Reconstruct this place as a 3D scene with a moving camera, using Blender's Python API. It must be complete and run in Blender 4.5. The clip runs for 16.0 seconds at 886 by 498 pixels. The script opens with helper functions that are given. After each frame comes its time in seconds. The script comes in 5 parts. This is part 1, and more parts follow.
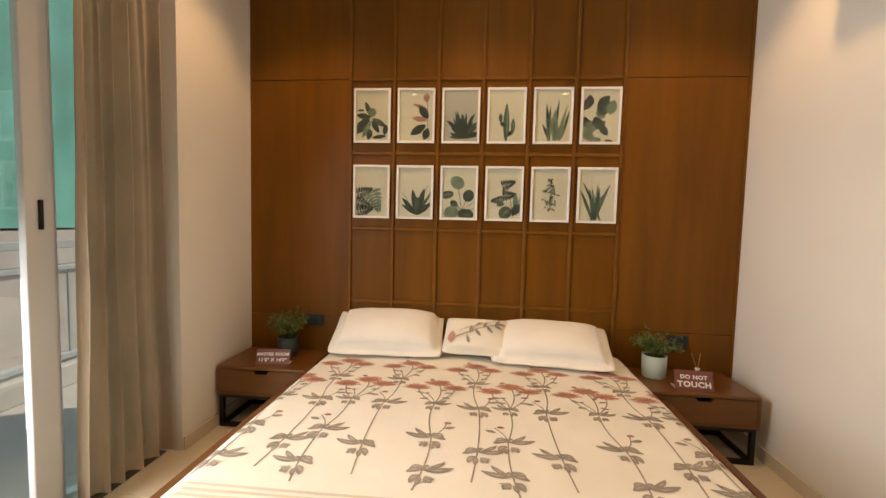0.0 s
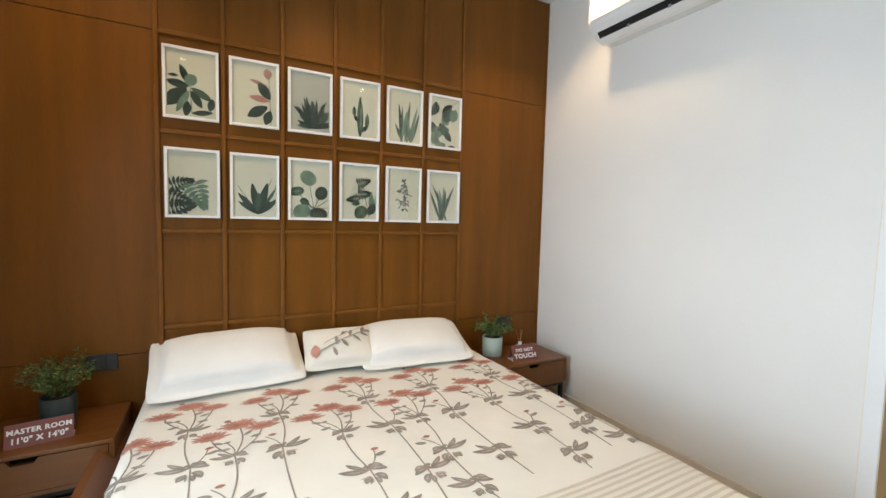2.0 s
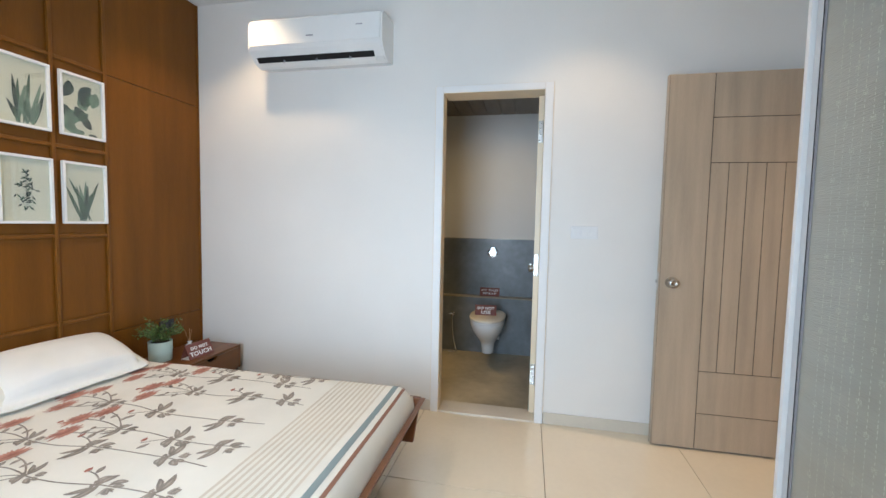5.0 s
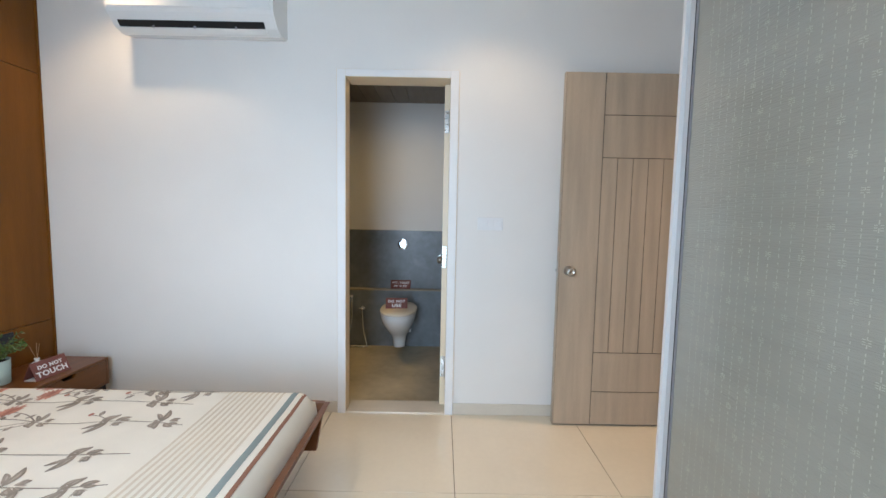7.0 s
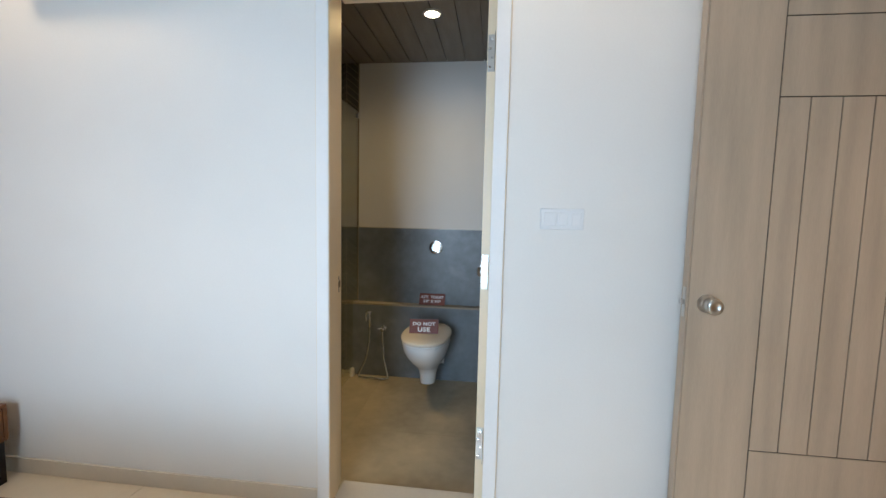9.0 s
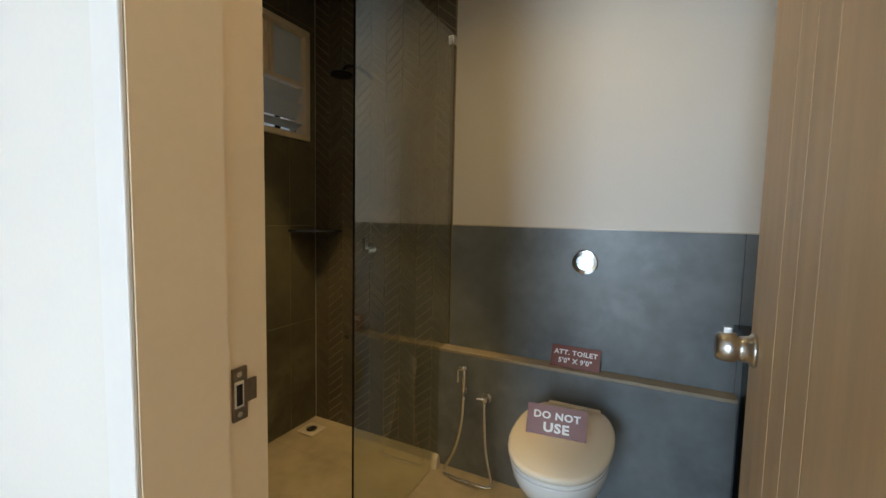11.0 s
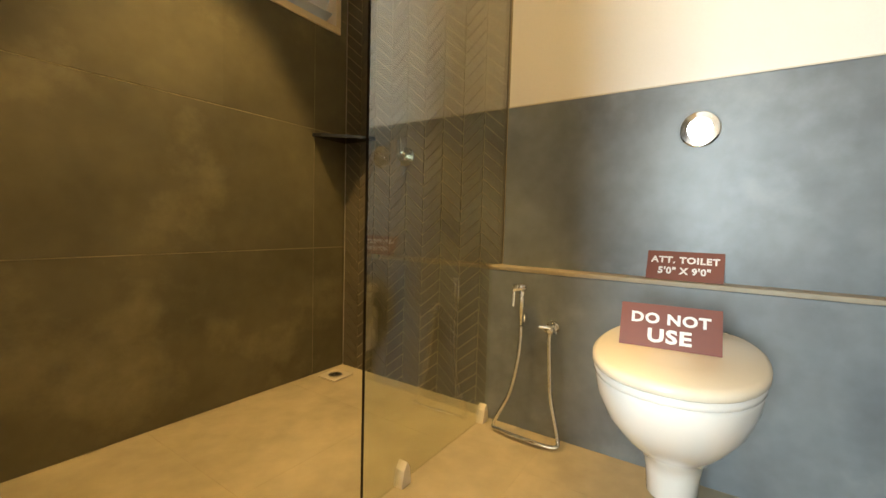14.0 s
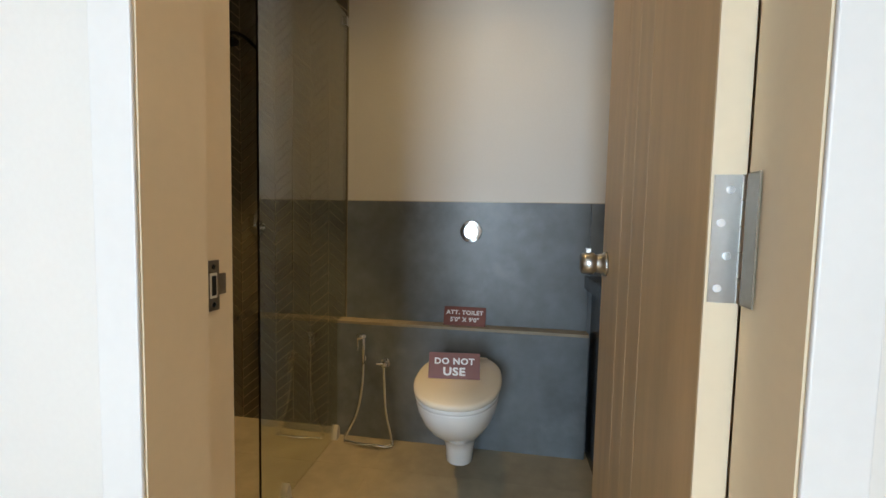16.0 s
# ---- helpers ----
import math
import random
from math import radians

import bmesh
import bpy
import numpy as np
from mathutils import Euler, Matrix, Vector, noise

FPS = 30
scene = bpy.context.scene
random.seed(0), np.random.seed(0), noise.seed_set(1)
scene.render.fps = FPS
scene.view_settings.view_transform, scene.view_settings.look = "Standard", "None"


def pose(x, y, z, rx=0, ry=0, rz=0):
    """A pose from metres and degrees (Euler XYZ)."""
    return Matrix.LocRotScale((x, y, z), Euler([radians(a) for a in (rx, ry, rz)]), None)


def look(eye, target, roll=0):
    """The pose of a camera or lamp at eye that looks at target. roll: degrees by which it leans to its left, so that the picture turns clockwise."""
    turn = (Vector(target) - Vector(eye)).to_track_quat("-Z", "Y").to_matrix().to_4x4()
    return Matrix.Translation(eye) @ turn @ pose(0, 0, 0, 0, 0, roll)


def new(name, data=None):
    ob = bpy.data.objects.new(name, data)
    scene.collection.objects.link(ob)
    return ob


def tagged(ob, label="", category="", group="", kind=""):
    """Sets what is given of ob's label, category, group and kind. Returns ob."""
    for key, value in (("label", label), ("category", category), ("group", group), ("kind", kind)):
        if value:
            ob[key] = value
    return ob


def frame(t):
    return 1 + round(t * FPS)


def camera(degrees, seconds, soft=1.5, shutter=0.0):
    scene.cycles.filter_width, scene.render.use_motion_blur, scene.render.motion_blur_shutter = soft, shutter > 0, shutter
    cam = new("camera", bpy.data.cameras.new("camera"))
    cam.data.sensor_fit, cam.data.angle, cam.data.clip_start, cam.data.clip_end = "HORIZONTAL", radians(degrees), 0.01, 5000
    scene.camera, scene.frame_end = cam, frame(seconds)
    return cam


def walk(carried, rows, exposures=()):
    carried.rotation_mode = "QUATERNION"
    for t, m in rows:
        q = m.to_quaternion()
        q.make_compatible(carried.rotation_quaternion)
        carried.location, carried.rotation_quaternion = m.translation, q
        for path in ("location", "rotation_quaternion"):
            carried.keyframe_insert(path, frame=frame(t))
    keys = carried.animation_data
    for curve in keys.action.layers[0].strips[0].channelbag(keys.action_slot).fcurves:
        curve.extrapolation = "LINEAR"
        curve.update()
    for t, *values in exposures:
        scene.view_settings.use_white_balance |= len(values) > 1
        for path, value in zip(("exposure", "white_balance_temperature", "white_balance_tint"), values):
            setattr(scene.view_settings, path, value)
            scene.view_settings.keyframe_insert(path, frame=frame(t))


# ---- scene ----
cam = camera(93.9, 16.0)
PATH = [
    (0, (-1.623, -2.745, 1.309), (-1.811, -0.758, 1.18), 1.4),
    (0.5, (-1.804, -2.649, 1.293), (-1.717, -0.655, 1.168), 1.4),
    (1, (-1.958, -2.585, 1.33), (-1.599, -0.622, 1.192), 1.3),
    (1.5, (-2.112, -2.542, 1.336), (-1.457, -0.657, 1.204), 1.4),
    (2, (-2.253, -2.519, 1.342), (-1.308, -0.762, 1.206), 1.4),
    (2.5, (-2.345, -2.495, 1.375), (-1.142, -0.904, 1.23), 1.6),
    (3, (-2.47, -2.481, 1.38), (-1.012, -1.118, 1.246), 1.5),
    (3.5, (-2.612, -2.492, 1.383), (-0.947, -1.392, 1.252), 1.3),
    (4, (-2.731, -2.523, 1.383), (-0.931, -1.662, 1.258), 1.2),
    (4.5, (-2.823, -2.555, 1.369), (-0.924, -1.94, 1.248), 1.3),
    (5, (-2.89, -2.572, 1.375), (-0.934, -2.17, 1.249), 1.2),
    (5.2, (-2.909, -2.574, 1.376), (-0.938, -2.254, 1.251), 1.2),
    (7.5, (-2.664, -2.642, 1.386), (-0.671, -2.656, 1.217), 1.1),
    (8, (-2.413, -2.67, 1.351), (-0.421, -2.626, 1.183), 1.1),
    (8.5, (-2.086, -2.672, 1.345), (-0.098, -2.537, 1.175), 1.2),
    (10.8, (-0.369, -2.489, 1.278), (1.453, -1.681, 1.119), 1.2),
    (11, (-0.253, -2.447, 1.251), (1.531, -1.557, 1.096), 1.2),
    (11.5, (0.012, -2.292, 1.208), (1.704, -1.238, 1.044), 1.3),
    (12, (0.181, -2.222, 1.101), (1.78, -1.03, 0.95), 1.4),
    (12.5, (0.249, -2.199, 0.994), (1.795, -0.938, 0.844), 1.5),
    (13, (0.242, -2.205, 0.814), (1.784, -0.939, 0.677), 1.6),
    (13.5, (0.201, -2.238, 0.708), (1.783, -1.022, 0.575), 1.6),
    (14, (0.145, -2.265, 0.736), (1.803, -1.154, 0.614), 1.6),
    (14.5, (0.029, -2.299, 0.813), (1.772, -1.326, 0.687), 1.6),
    (15, (-0.13, -2.355, 0.899), (1.702, -1.562, 0.783), 1.5),
    (15.5, (-0.278, -2.384, 0.998), (1.631, -1.802, 0.873), 1.6),
    (16, (-0.427, -2.382, 1.103), (1.545, -2.072, 0.974), 1.2),
]
EXPOSURES = [(0, -0.15, 9300, 24), (0.5, 0.1, 7300, 18), (1.5, 0.1, 6500, 12), (3, 0.0, 6050, 12), (5, 0.05, 5900, 12), (7.5, 0.0, 5800, 13), (8.5, 0.05, 5700, 11), (10.8, 0.3, 6050, 10), (11.2, 0.6, 6100, 8),
             (11.5, 0.95, 6100, 4), (12, 1.5, 6100, 0), (12.5, 1.85, 6500, 2), (13.5, 1.85, 7500, 10), (14.5, 1.55, 6700, 8), (15, 1.3, 6000, 7), (15.5, 0.8, 6150, 8), (16, 0.4, 6300, 12)]
walk(cam, [(t, look(eye, target, roll)) for t, eye, target, roll in PATH], EXPOSURES)

# ---------------------------------------------------------------- world and light
CEIL, BZ, BCEIL = 3.03, -0.05, 2.56
world = bpy.data.worlds.new("world")
scene.world = world
world.use_nodes = True
wn = world.node_tree
sky = wn.nodes.new("ShaderNodeTexSky")
sky.sky_type = "NISHITA"
sky.sun_disc = False
sky.sun_elevation, sky.sun_rotation = radians(56), radians(63)
wn.nodes["Background"].inputs["Strength"].default_value = 0.15
wn.links.new(sky.outputs[0], wn.nodes["Background"].inputs["Color"])
sun = new("sun", bpy.data.lights.new("sun", "SUN"))
sun.data.energy, sun.data.angle, sun.data.color = 3.5, radians(0.5), (1, 0.95, 0.88)
sun.matrix_world = look((0, 0, 20), (-12.0, -6.0, 0))


def area(name, eye, target, sx, sy, watts, colour):
    li = bpy.data.lights.new(name, "AREA")
    li.shape, li.size, li.size_y, li.energy, li.color = "RECTANGLE", sx, sy, watts, colour
    ob = new(name, li)
    ob.matrix_world = look(eye, target)
    return ob


def spot(name, x, y, z, watts, colour, angle=110, blend=0.6, tx=None, ty=None):
    li = bpy.data.lights.new(name, "SPOT")
    li.energy, li.color, li.spot_size, li.spot_blend, li.shadow_soft_size = watts, colour, radians(angle), blend, 0.03
    ob = new(name, li)
    ob.matrix_world = look((x, y, z), (tx if tx is not None else x + 0.001, ty if ty is not None else y, 0))
    return ob


WARM = (1.0, 0.70, 0.40)
AMBER = (1.0, 0.66, 0.25)
# daylight of the balcony door
day = area("balcony_daylight", (-3.50, -1.90, 1.25), (0, -1.90, 0.15), 0.95, 2.1, 60, (0.70, 0.86, 1.0))
day.data.spread = radians(150)
BED_SPOTS = [(-0.48, -0.62), (-1.65, -0.62), (-2.72, -0.62), (-0.6, -2.9), (-2.6, -2.9)]
for sx, sy in BED_SPOTS:
    spot("downlight_lamp", sx, sy, CEIL - 0.03, 28 if sx > -0.5 else (29 if sy > -1 else 18), WARM)
BATH_SPOTS = [(0.95, -1.08), (0.9, -2.25)]
for sx, sy in BATH_SPOTS:
    spot("bath_lamp", sx, sy, BCEIL - 0.03, 50 if sy > -2 else 14, AMBER, 62 if sy > -2 else 165, 0.3 if sy > -2 else 1.0)
HALL_SPOTS = [(-0.4, -5.2)]
for sx, sy in HALL_SPOTS:
    spot("hall_lamp", sx, sy, 2.97, 140, WARM)


# ---------------------------------------------------------------- materials
def material(name, colour, rough=0.5, metal=0.0, var=0.12, scale=3.0, fine=60.0, bump=0.1, stretch=(1, 1, 1), coat=0.0, emit=0.0,
             rand=0.0, trans=0.0, sheen=0.0, dist=0.003, spec=0.5, stain=0.0):
    """Principled surface with a broad and a fine variation of its colour and a fine relief."""
    m = bpy.data.materials.new(name)
    m.use_nodes = True
    nt = m.node_tree
    b = nt.nodes["Principled BSDF"]
    b.inputs["Roughness"].default_value = rough
    b.inputs["Metallic"].default_value = metal
    b.inputs["Specular IOR Level"].default_value = spec
    b.inputs["Coat Weight"].default_value = coat
    b.inputs["Coat Roughness"].default_value = 0.08
    b.inputs["Transmission Weight"].default_value = trans
    b.inputs["Sheen Weight"].default_value = sheen
    if emit:
        b.inputs["Emission Color"].default_value = (*colour, 1)
        b.inputs["Emission Strength"].default_value = emit
    co = nt.nodes.new("ShaderNodeTexCoord")
    mp = nt.nodes.new("ShaderNodeMapping")
    mp.inputs["Scale"].default_value = stretch
    nt.links.new(co.outputs["Object"], mp.inputs["Vector"])
    n1 = nt.nodes.new("ShaderNodeTexNoise")
    n1.inputs["Scale"].default_value = scale
    n1.inputs["Detail"].default_value = 5
    n2 = nt.nodes.new("ShaderNodeTexNoise")
    n2.inputs["Scale"].default_value = fine
    n2.inputs["Detail"].default_value = 3
    for n in (n1, n2):
        nt.links.new(mp.outputs[0], n.inputs["Vector"])
    mix = nt.nodes.new("ShaderNodeMath")
    mix.operation = "MULTIPLY_ADD"
    nt.links.new(n2.outputs["Fac"], mix.inputs[0])
    mix.inputs[1].default_value = 0.35
    nt.links.new(n1.outputs["Fac"], mix.inputs[2])
    last = mix.outputs[0]
    if rand:
        oi = nt.nodes.new("ShaderNodeObjectInfo")
        ad = nt.nodes.new("ShaderNodeMath")
        ad.operation = "MULTIPLY_ADD"
        nt.links.new(oi.outputs["Random"], ad.inputs[0])
        ad.inputs[1].default_value = rand
        nt.links.new(last, ad.inputs[2])
        last = ad.outputs[0]
    ramp = nt.nodes.new("ShaderNodeMapRange")
    nt.links.new(last, ramp.inputs["Value"])
    ramp.inputs["From Min"].default_value, ramp.inputs["From Max"].default_value = 0.45, 0.90 + rand
    ramp.inputs["To Min"].default_value, ramp.inputs["To Max"].default_value = 1 - var, 1 + var
    hsv = nt.nodes.new("ShaderNodeHueSaturation")
    hsv.inputs["Color"].default_value = (*colour, 1)
    value = ramp.outputs[0]
    if stain:
        n3 = nt.nodes.new("ShaderNodeTexNoise")
        n3.inputs["Scale"].default_value, n3.inputs["Detail"].default_value, n3.inputs["Roughness"].default_value = 1.9, 8, 0.62
        nt.links.new(co.outputs["Object"], n3.inputs["Vector"])
        patch = nt.nodes.new("ShaderNodeMapRange")
        patch.inputs["From Min"].default_value, patch.inputs["From Max"].default_value, patch.inputs["To Max"].default_value = 0.54, 0.70, stain
        nt.links.new(n3.outputs["Fac"], patch.inputs["Value"])
        plus = nt.nodes.new("ShaderNodeMath")
        nt.links.new(value, plus.inputs[0])
        nt.links.new(patch.outputs[0], plus.inputs[1])
        value = plus.outputs[0]
    nt.links.new(value, hsv.inputs["Value"])
    nt.links.new(hsv.outputs[0], b.inputs["Base Color"])
    if bump:
        bp = nt.nodes.new("ShaderNodeBump")
        bp.inputs["Strength"].default_value = bump
        bp.inputs["Distance"].default_value = dist
        nt.links.new(n2.outputs["Fac"], bp.inputs["Height"])
        nt.links.new(bp.outputs[0], b.inputs["Normal"])
    return m


def glass_material(name, tint, gloss=1.0, ior=1.5, power=2.6):
    """A thin pane: clear straight through, with a mirror gloss that grows at grazing angles."""
    m = bpy.data.materials.new(name)
    m.use_nodes = True
    nt = m.node_tree
    nt.nodes.remove(nt.nodes["Principled BSDF"])
    tr = nt.nodes.new("ShaderNodeBsdfTransparent")
    tr.inputs[0].default_value = (*tint, 1)
    gl = nt.nodes.new("ShaderNodeBsdfGlossy")
    gl.inputs["Roughness"].default_value = 0.01
    gl.inputs[0].default_value = (gloss, gloss, gloss, 1)
    lw = nt.nodes.new("ShaderNodeLayerWeight")
    lw.inputs[0].default_value = 0.5
    pw5 = nt.nodes.new("ShaderNodeMath")
    pw5.operation, pw5.inputs[1].default_value = "POWER", power
    nt.links.new(lw.outputs["Facing"], pw5.inputs[0])
    fr = nt.nodes.new("ShaderNodeMath")
    fr.operation, fr.inputs[1].default_value, fr.inputs[2].default_value = "MULTIPLY_ADD", 0.9, ((ior - 1) / (ior + 1)) ** 2
    nt.links.new(pw5.outputs[0], fr.inputs[0])
    mx = nt.nodes.new("ShaderNodeMixShader")
    nt.links.new(fr.outputs[0], mx.inputs[0])
    nt.links.new(tr.outputs[0], mx.inputs[1])
    nt.links.new(gl.outputs[0], mx.inputs[2])
    nt.links.new(mx.outputs[0], nt.nodes["Material Output"].inputs[0])
    return m


PAINT = material("warm_white_paint", (0.80, 0.775, 0.73), 0.55, var=0.03, scale=1.5, fine=120, bump=0.06)
CEILING = material("ceiling_white", (0.80, 0.79, 0.77), 0.7, var=0.03, bump=0.04)
VENEER = material("brown_veneer", (0.172, 0.063, 0.0062), 0.40, var=0.24, scale=2.2, fine=45, stretch=(5, 5, 0.45), bump=0.05, spec=0.22, rand=0.12)
VENEER_TRIM = material("veneer_trim", (0.185, 0.069, 0.0080), 0.40, var=0.14, scale=4, fine=60, stretch=(2, 2, 2), bump=0.04, spec=0.25)
STAND_WOOD = material("stand_veneer", (0.15, 0.052, 0.009), 0.36, var=0.18, scale=3, fine=50, stretch=(0.5, 6, 6), bump=0.05, coat=0.12)
BED_WOOD = material("bed_frame_wood", (0.15, 0.055, 0.018), 0.4, var=0.18, scale=3, fine=50, stretch=(3, 0.6, 6), bump=0.05)
TILE = material("ivory_floor_tile", (0.72, 0.64, 0.50), 0.13, var=0.05, scale=2.0, fine=30, bump=0.01, coat=0.25, rand=0.1)
GROUT = material("floor_grout", (0.10, 0.075, 0.05), 0.9, var=0.1)
SKIRT = material("skirting_tile", (0.66, 0.60, 0.50), 0.25, var=0.05, bump=0.02)
BLACK = material("black_steel", (0.012, 0.010, 0.010), 0.45, metal=0.4, var=0.2, bump=0.05)
# near-black that puts the shade inside slots, openings and grooves into colour
GAP_SHADE = material("gap_shade_black", (0.01, 0.009, 0.008), 0.8, var=0.1)
LINEN = material("cream_bedspread", (0.80, 0.755, 0.655), 0.85, var=0.05, scale=4, fine=400, bump=0.25, sheen=0.2, dist=0.001)
COTTON = material("white_cotton", (0.84, 0.815, 0.76), 0.85, var=0.04, scale=5, fine=350, bump=0.2, sheen=0.2, dist=0.001)
STRIPE = material("beige_stripe", (0.66, 0.585, 0.47), 0.85, var=0.06, fine=400, bump=0.2)
BLUESTRIPE = material("grey_blue_stripe", (0.24, 0.29, 0.29), 0.85, var=0.08, fine=400, bump=0.2)
REDSTRIPE = material("brown_red_stripe", (0.30, 0.15, 0.10), 0.85, var=0.08, fine=400, bump=0.2)
PETAL = material("dusty_red_print", (0.52, 0.255, 0.190), 0.85, var=0.22, scale=25, fine=300, bump=0.1)
PETAL2 = material("dark_red_print", (0.42, 0.180, 0.130), 0.85, var=0.2, scale=25, fine=300, bump=0.1)
LEAFPRINT = material("taupe_print", (0.31, 0.265, 0.22), 0.85, var=0.25, scale=20, fine=300, bump=0.1)
LEAFPRINT2 = material("pale_taupe_print", (0.45, 0.39, 0.32), 0.85, var=0.2, scale=20, fine=300, bump=0.1)
CURTAIN = material("oatmeal_curtain", (0.74, 0.63, 0.50), 0.9, var=0.12, scale=5, fine=260, stretch=(1, 1, 0.5), bump=0.35, sheen=0.3, dist=0.001)
WHITEFRAME = material("white_frame", (0.82, 0.81, 0.79), 0.4, var=0.03, bump=0.02)
PAPER = material("pale_sage_paper", (0.60, 0.585, 0.47), 0.75, var=0.04, bump=0.02)
PAPER2 = material("grey_sage_paper", (0.42, 0.42, 0.36), 0.75, var=0.05, bump=0.02)
GREENS = [material("art_green_" + k, c, 0.8, var=0.35, scale=18, fine=90, bump=0) for k, c in
          (("dark", (0.020, 0.040, 0.030)), ("mid", (0.050, 0.095, 0.060)), ("light", (0.13, 0.20, 0.14)), ("pink", (0.36, 0.18, 0.14)), ("grey", (0.25, 0.27, 0.22)))]
PANE = glass_material("clear_pane", (0.97, 0.98, 0.97))
SHOWERGLASS = glass_material("shower_glass", (0.93, 0.95, 0.89), 1.0, 1.8, 3.0)
WINDOWGLASS = glass_material("window_glass", (0.86, 0.93, 0.95))
UPVC = material("white_upvc", (0.58, 0.60, 0.62), 0.35, var=0.03, bump=0.02)
ACWHITE = material("gloss_white_plastic", (0.82, 0.82, 0.80), 0.22, var=0.02, bump=0.0)
ACGREY = material("grey_plastic", (0.30, 0.29, 0.31), 0.4, var=0.05, bump=0.02)
DOORWOOD = material("grey_oak_laminate", (0.46, 0.365, 0.265), 0.45, var=0.13, scale=3, fine=60, stretch=(6, 6, 0.5), bump=0.06)
BATHDOOR = material("tan_laminate", (0.60, 0.44, 0.25), 0.42, var=0.12, scale=3, fine=60, stretch=(6, 6, 0.5), bump=0.05)
JAMB = material("cream_door_frame", (0.83, 0.70, 0.50), 0.4, var=0.04, bump=0.03)
STEEL = material("brushed_steel", (0.55, 0.53, 0.50), 0.28, metal=1.0, var=0.08, fine=150, bump=0.03)
AGED = material("aged_steel", (0.26, 0.22, 0.17), 0.45, metal=0.85, var=0.2, fine=90, bump=0.05)
CHROME = material("chrome", (0.86, 0.87, 0.89), 0.13, metal=1.0, var=0.02, bump=0.0)
CEMENT = material("blue_grey_cement", (0.170, 0.190, 0.205), 0.36, var=0.30, scale=3.4, fine=17, bump=0.05, rand=0.08, stain=0.45)
SHOWERTILE = material("umber_cement_tile", (0.104, 0.094, 0.060), 0.42, var=0.40, scale=2.3, fine=14, bump=0.05, rand=0.12, stain=0.9)
CHEVRON = material("chevron_tile", (0.128, 0.112, 0.080), 0.36, var=0.30, scale=5, fine=40, bump=0.06, rand=0.25)
CHEVGROUT = material("chevron_grout", (0.40, 0.34, 0.23), 0.8, var=0.1)
PALEGROUT = material("pale_joint", (0.29, 0.25, 0.17), 0.8, var=0.35, scale=6, fine=30)
LEDGE = material("brown_cement_ledge", (0.33, 0.28, 0.20), 0.5, var=0.25, scale=4, fine=20, bump=0.05)
BATHFLOOR = material("grey_cement_floor", (0.42, 0.36, 0.25), 0.45, var=0.30, scale=2.2, fine=14, bump=0.04, rand=0.08)
CERAMIC = material("white_ceramic", (0.84, 0.83, 0.80), 0.10, var=0.01, bump=0.0, coat=0.4)
SEAT = material("ivory_seat", (0.80, 0.73, 0.60), 0.2, var=0.01, bump=0.0)
MAROON = material("maroon_card", (0.185, 0.055, 0.040), 0.4, var=0.08, bump=0.02)
LETTER = material("white_lettering", (0.80, 0.78, 0.77), 0.5, var=0.02, bump=0)
ACRYL = glass_material("clear_acrylic", (0.90, 0.90, 0.90))
MINT = material("mint_pot", (0.40, 0.50, 0.45), 0.5, var=0.06, bump=0.05)
TEALPOT = material("dark_teal_pot", (0.018, 0.034, 0.036), 0.45, var=0.12, bump=0.06)
SOIL = material("soil", (0.03, 0.02, 0.012), 0.95, var=0.3, bump=0.4)
PLANT = [material("leaf_" + k, c, 0.5, var=0.35, scale=30, fine=80, bump=0.05) for k, c in
         (("deep", (0.060, 0.115, 0.025)), ("fresh", (0.14, 0.21, 0.045)), ("tip", (0.32, 0.36, 0.18)))]
TWIG = material("twig", (0.10, 0.07, 0.03), 0.8, var=0.2)
REED = material("reed_stick", (0.45, 0.26, 0.13), 0.7, var=0.15)
SOCKET = material("charcoal_socket", (0.022, 0.026, 0.030), 0.35, var=0.06, bump=0.02)
SWITCH = material("white_switch", (0.80, 0.80, 0.79), 0.3, var=0.02, bump=0)
LACQUER = material("grey_green_glass", (0.36, 0.36, 0.31), 0.18, var=0.05, scale=2, fine=26, stretch=(0.7, 1, 9), bump=0.55, coat=0.6, dist=0.004)
THREAD = material("pale_thread", (0.44, 0.43, 0.36), 0.5, var=0.2, bump=0.05)
PVCPANEL = material("ceiling_plank", (0.22, 0.19, 0.15), 0.45, var=0.15, scale=4, fine=40, stretch=(0.6, 5, 1), bump=0.03)
COUNTER = material("black_stone", (0.020, 0.021, 0.024), 0.25, var=0.3, scale=8, fine=60, bump=0.02)
RUBBER = material("white_clip", (0.70, 0.66, 0.58), 0.5, var=0.04, bump=0.02)
NET = material("turquoise_net", (0.10, 0.42, 0.38), 0.9, var=0.30, scale=1.2, fine=30, stretch=(1, 1, 0.4), bump=0.2, dist=0.05)
CONCRETE = material("pale_concrete", (0.48, 0.47, 0.45), 0.85, var=0.15, scale=1.5, fine=30, bump=0.2)
GREYPAINT = material("grey_rail_paint", (0.40, 0.44, 0.47), 0.4, var=0.06, bump=0.03)
HALLPAINT = material("hall_beige_paint", (0.62, 0.50, 0.33), 0.6, var=0.05, bump=0.05)
GLOW = material("lamp_glow", (1.0, 0.78, 0.50), 0.5, emit=14.0, var=0.0, bump=0)
EARTH = material("earth", (0.20, 0.17, 0.13), 0.95, var=0.3, scale=0.5, fine=5, bump=0.3)


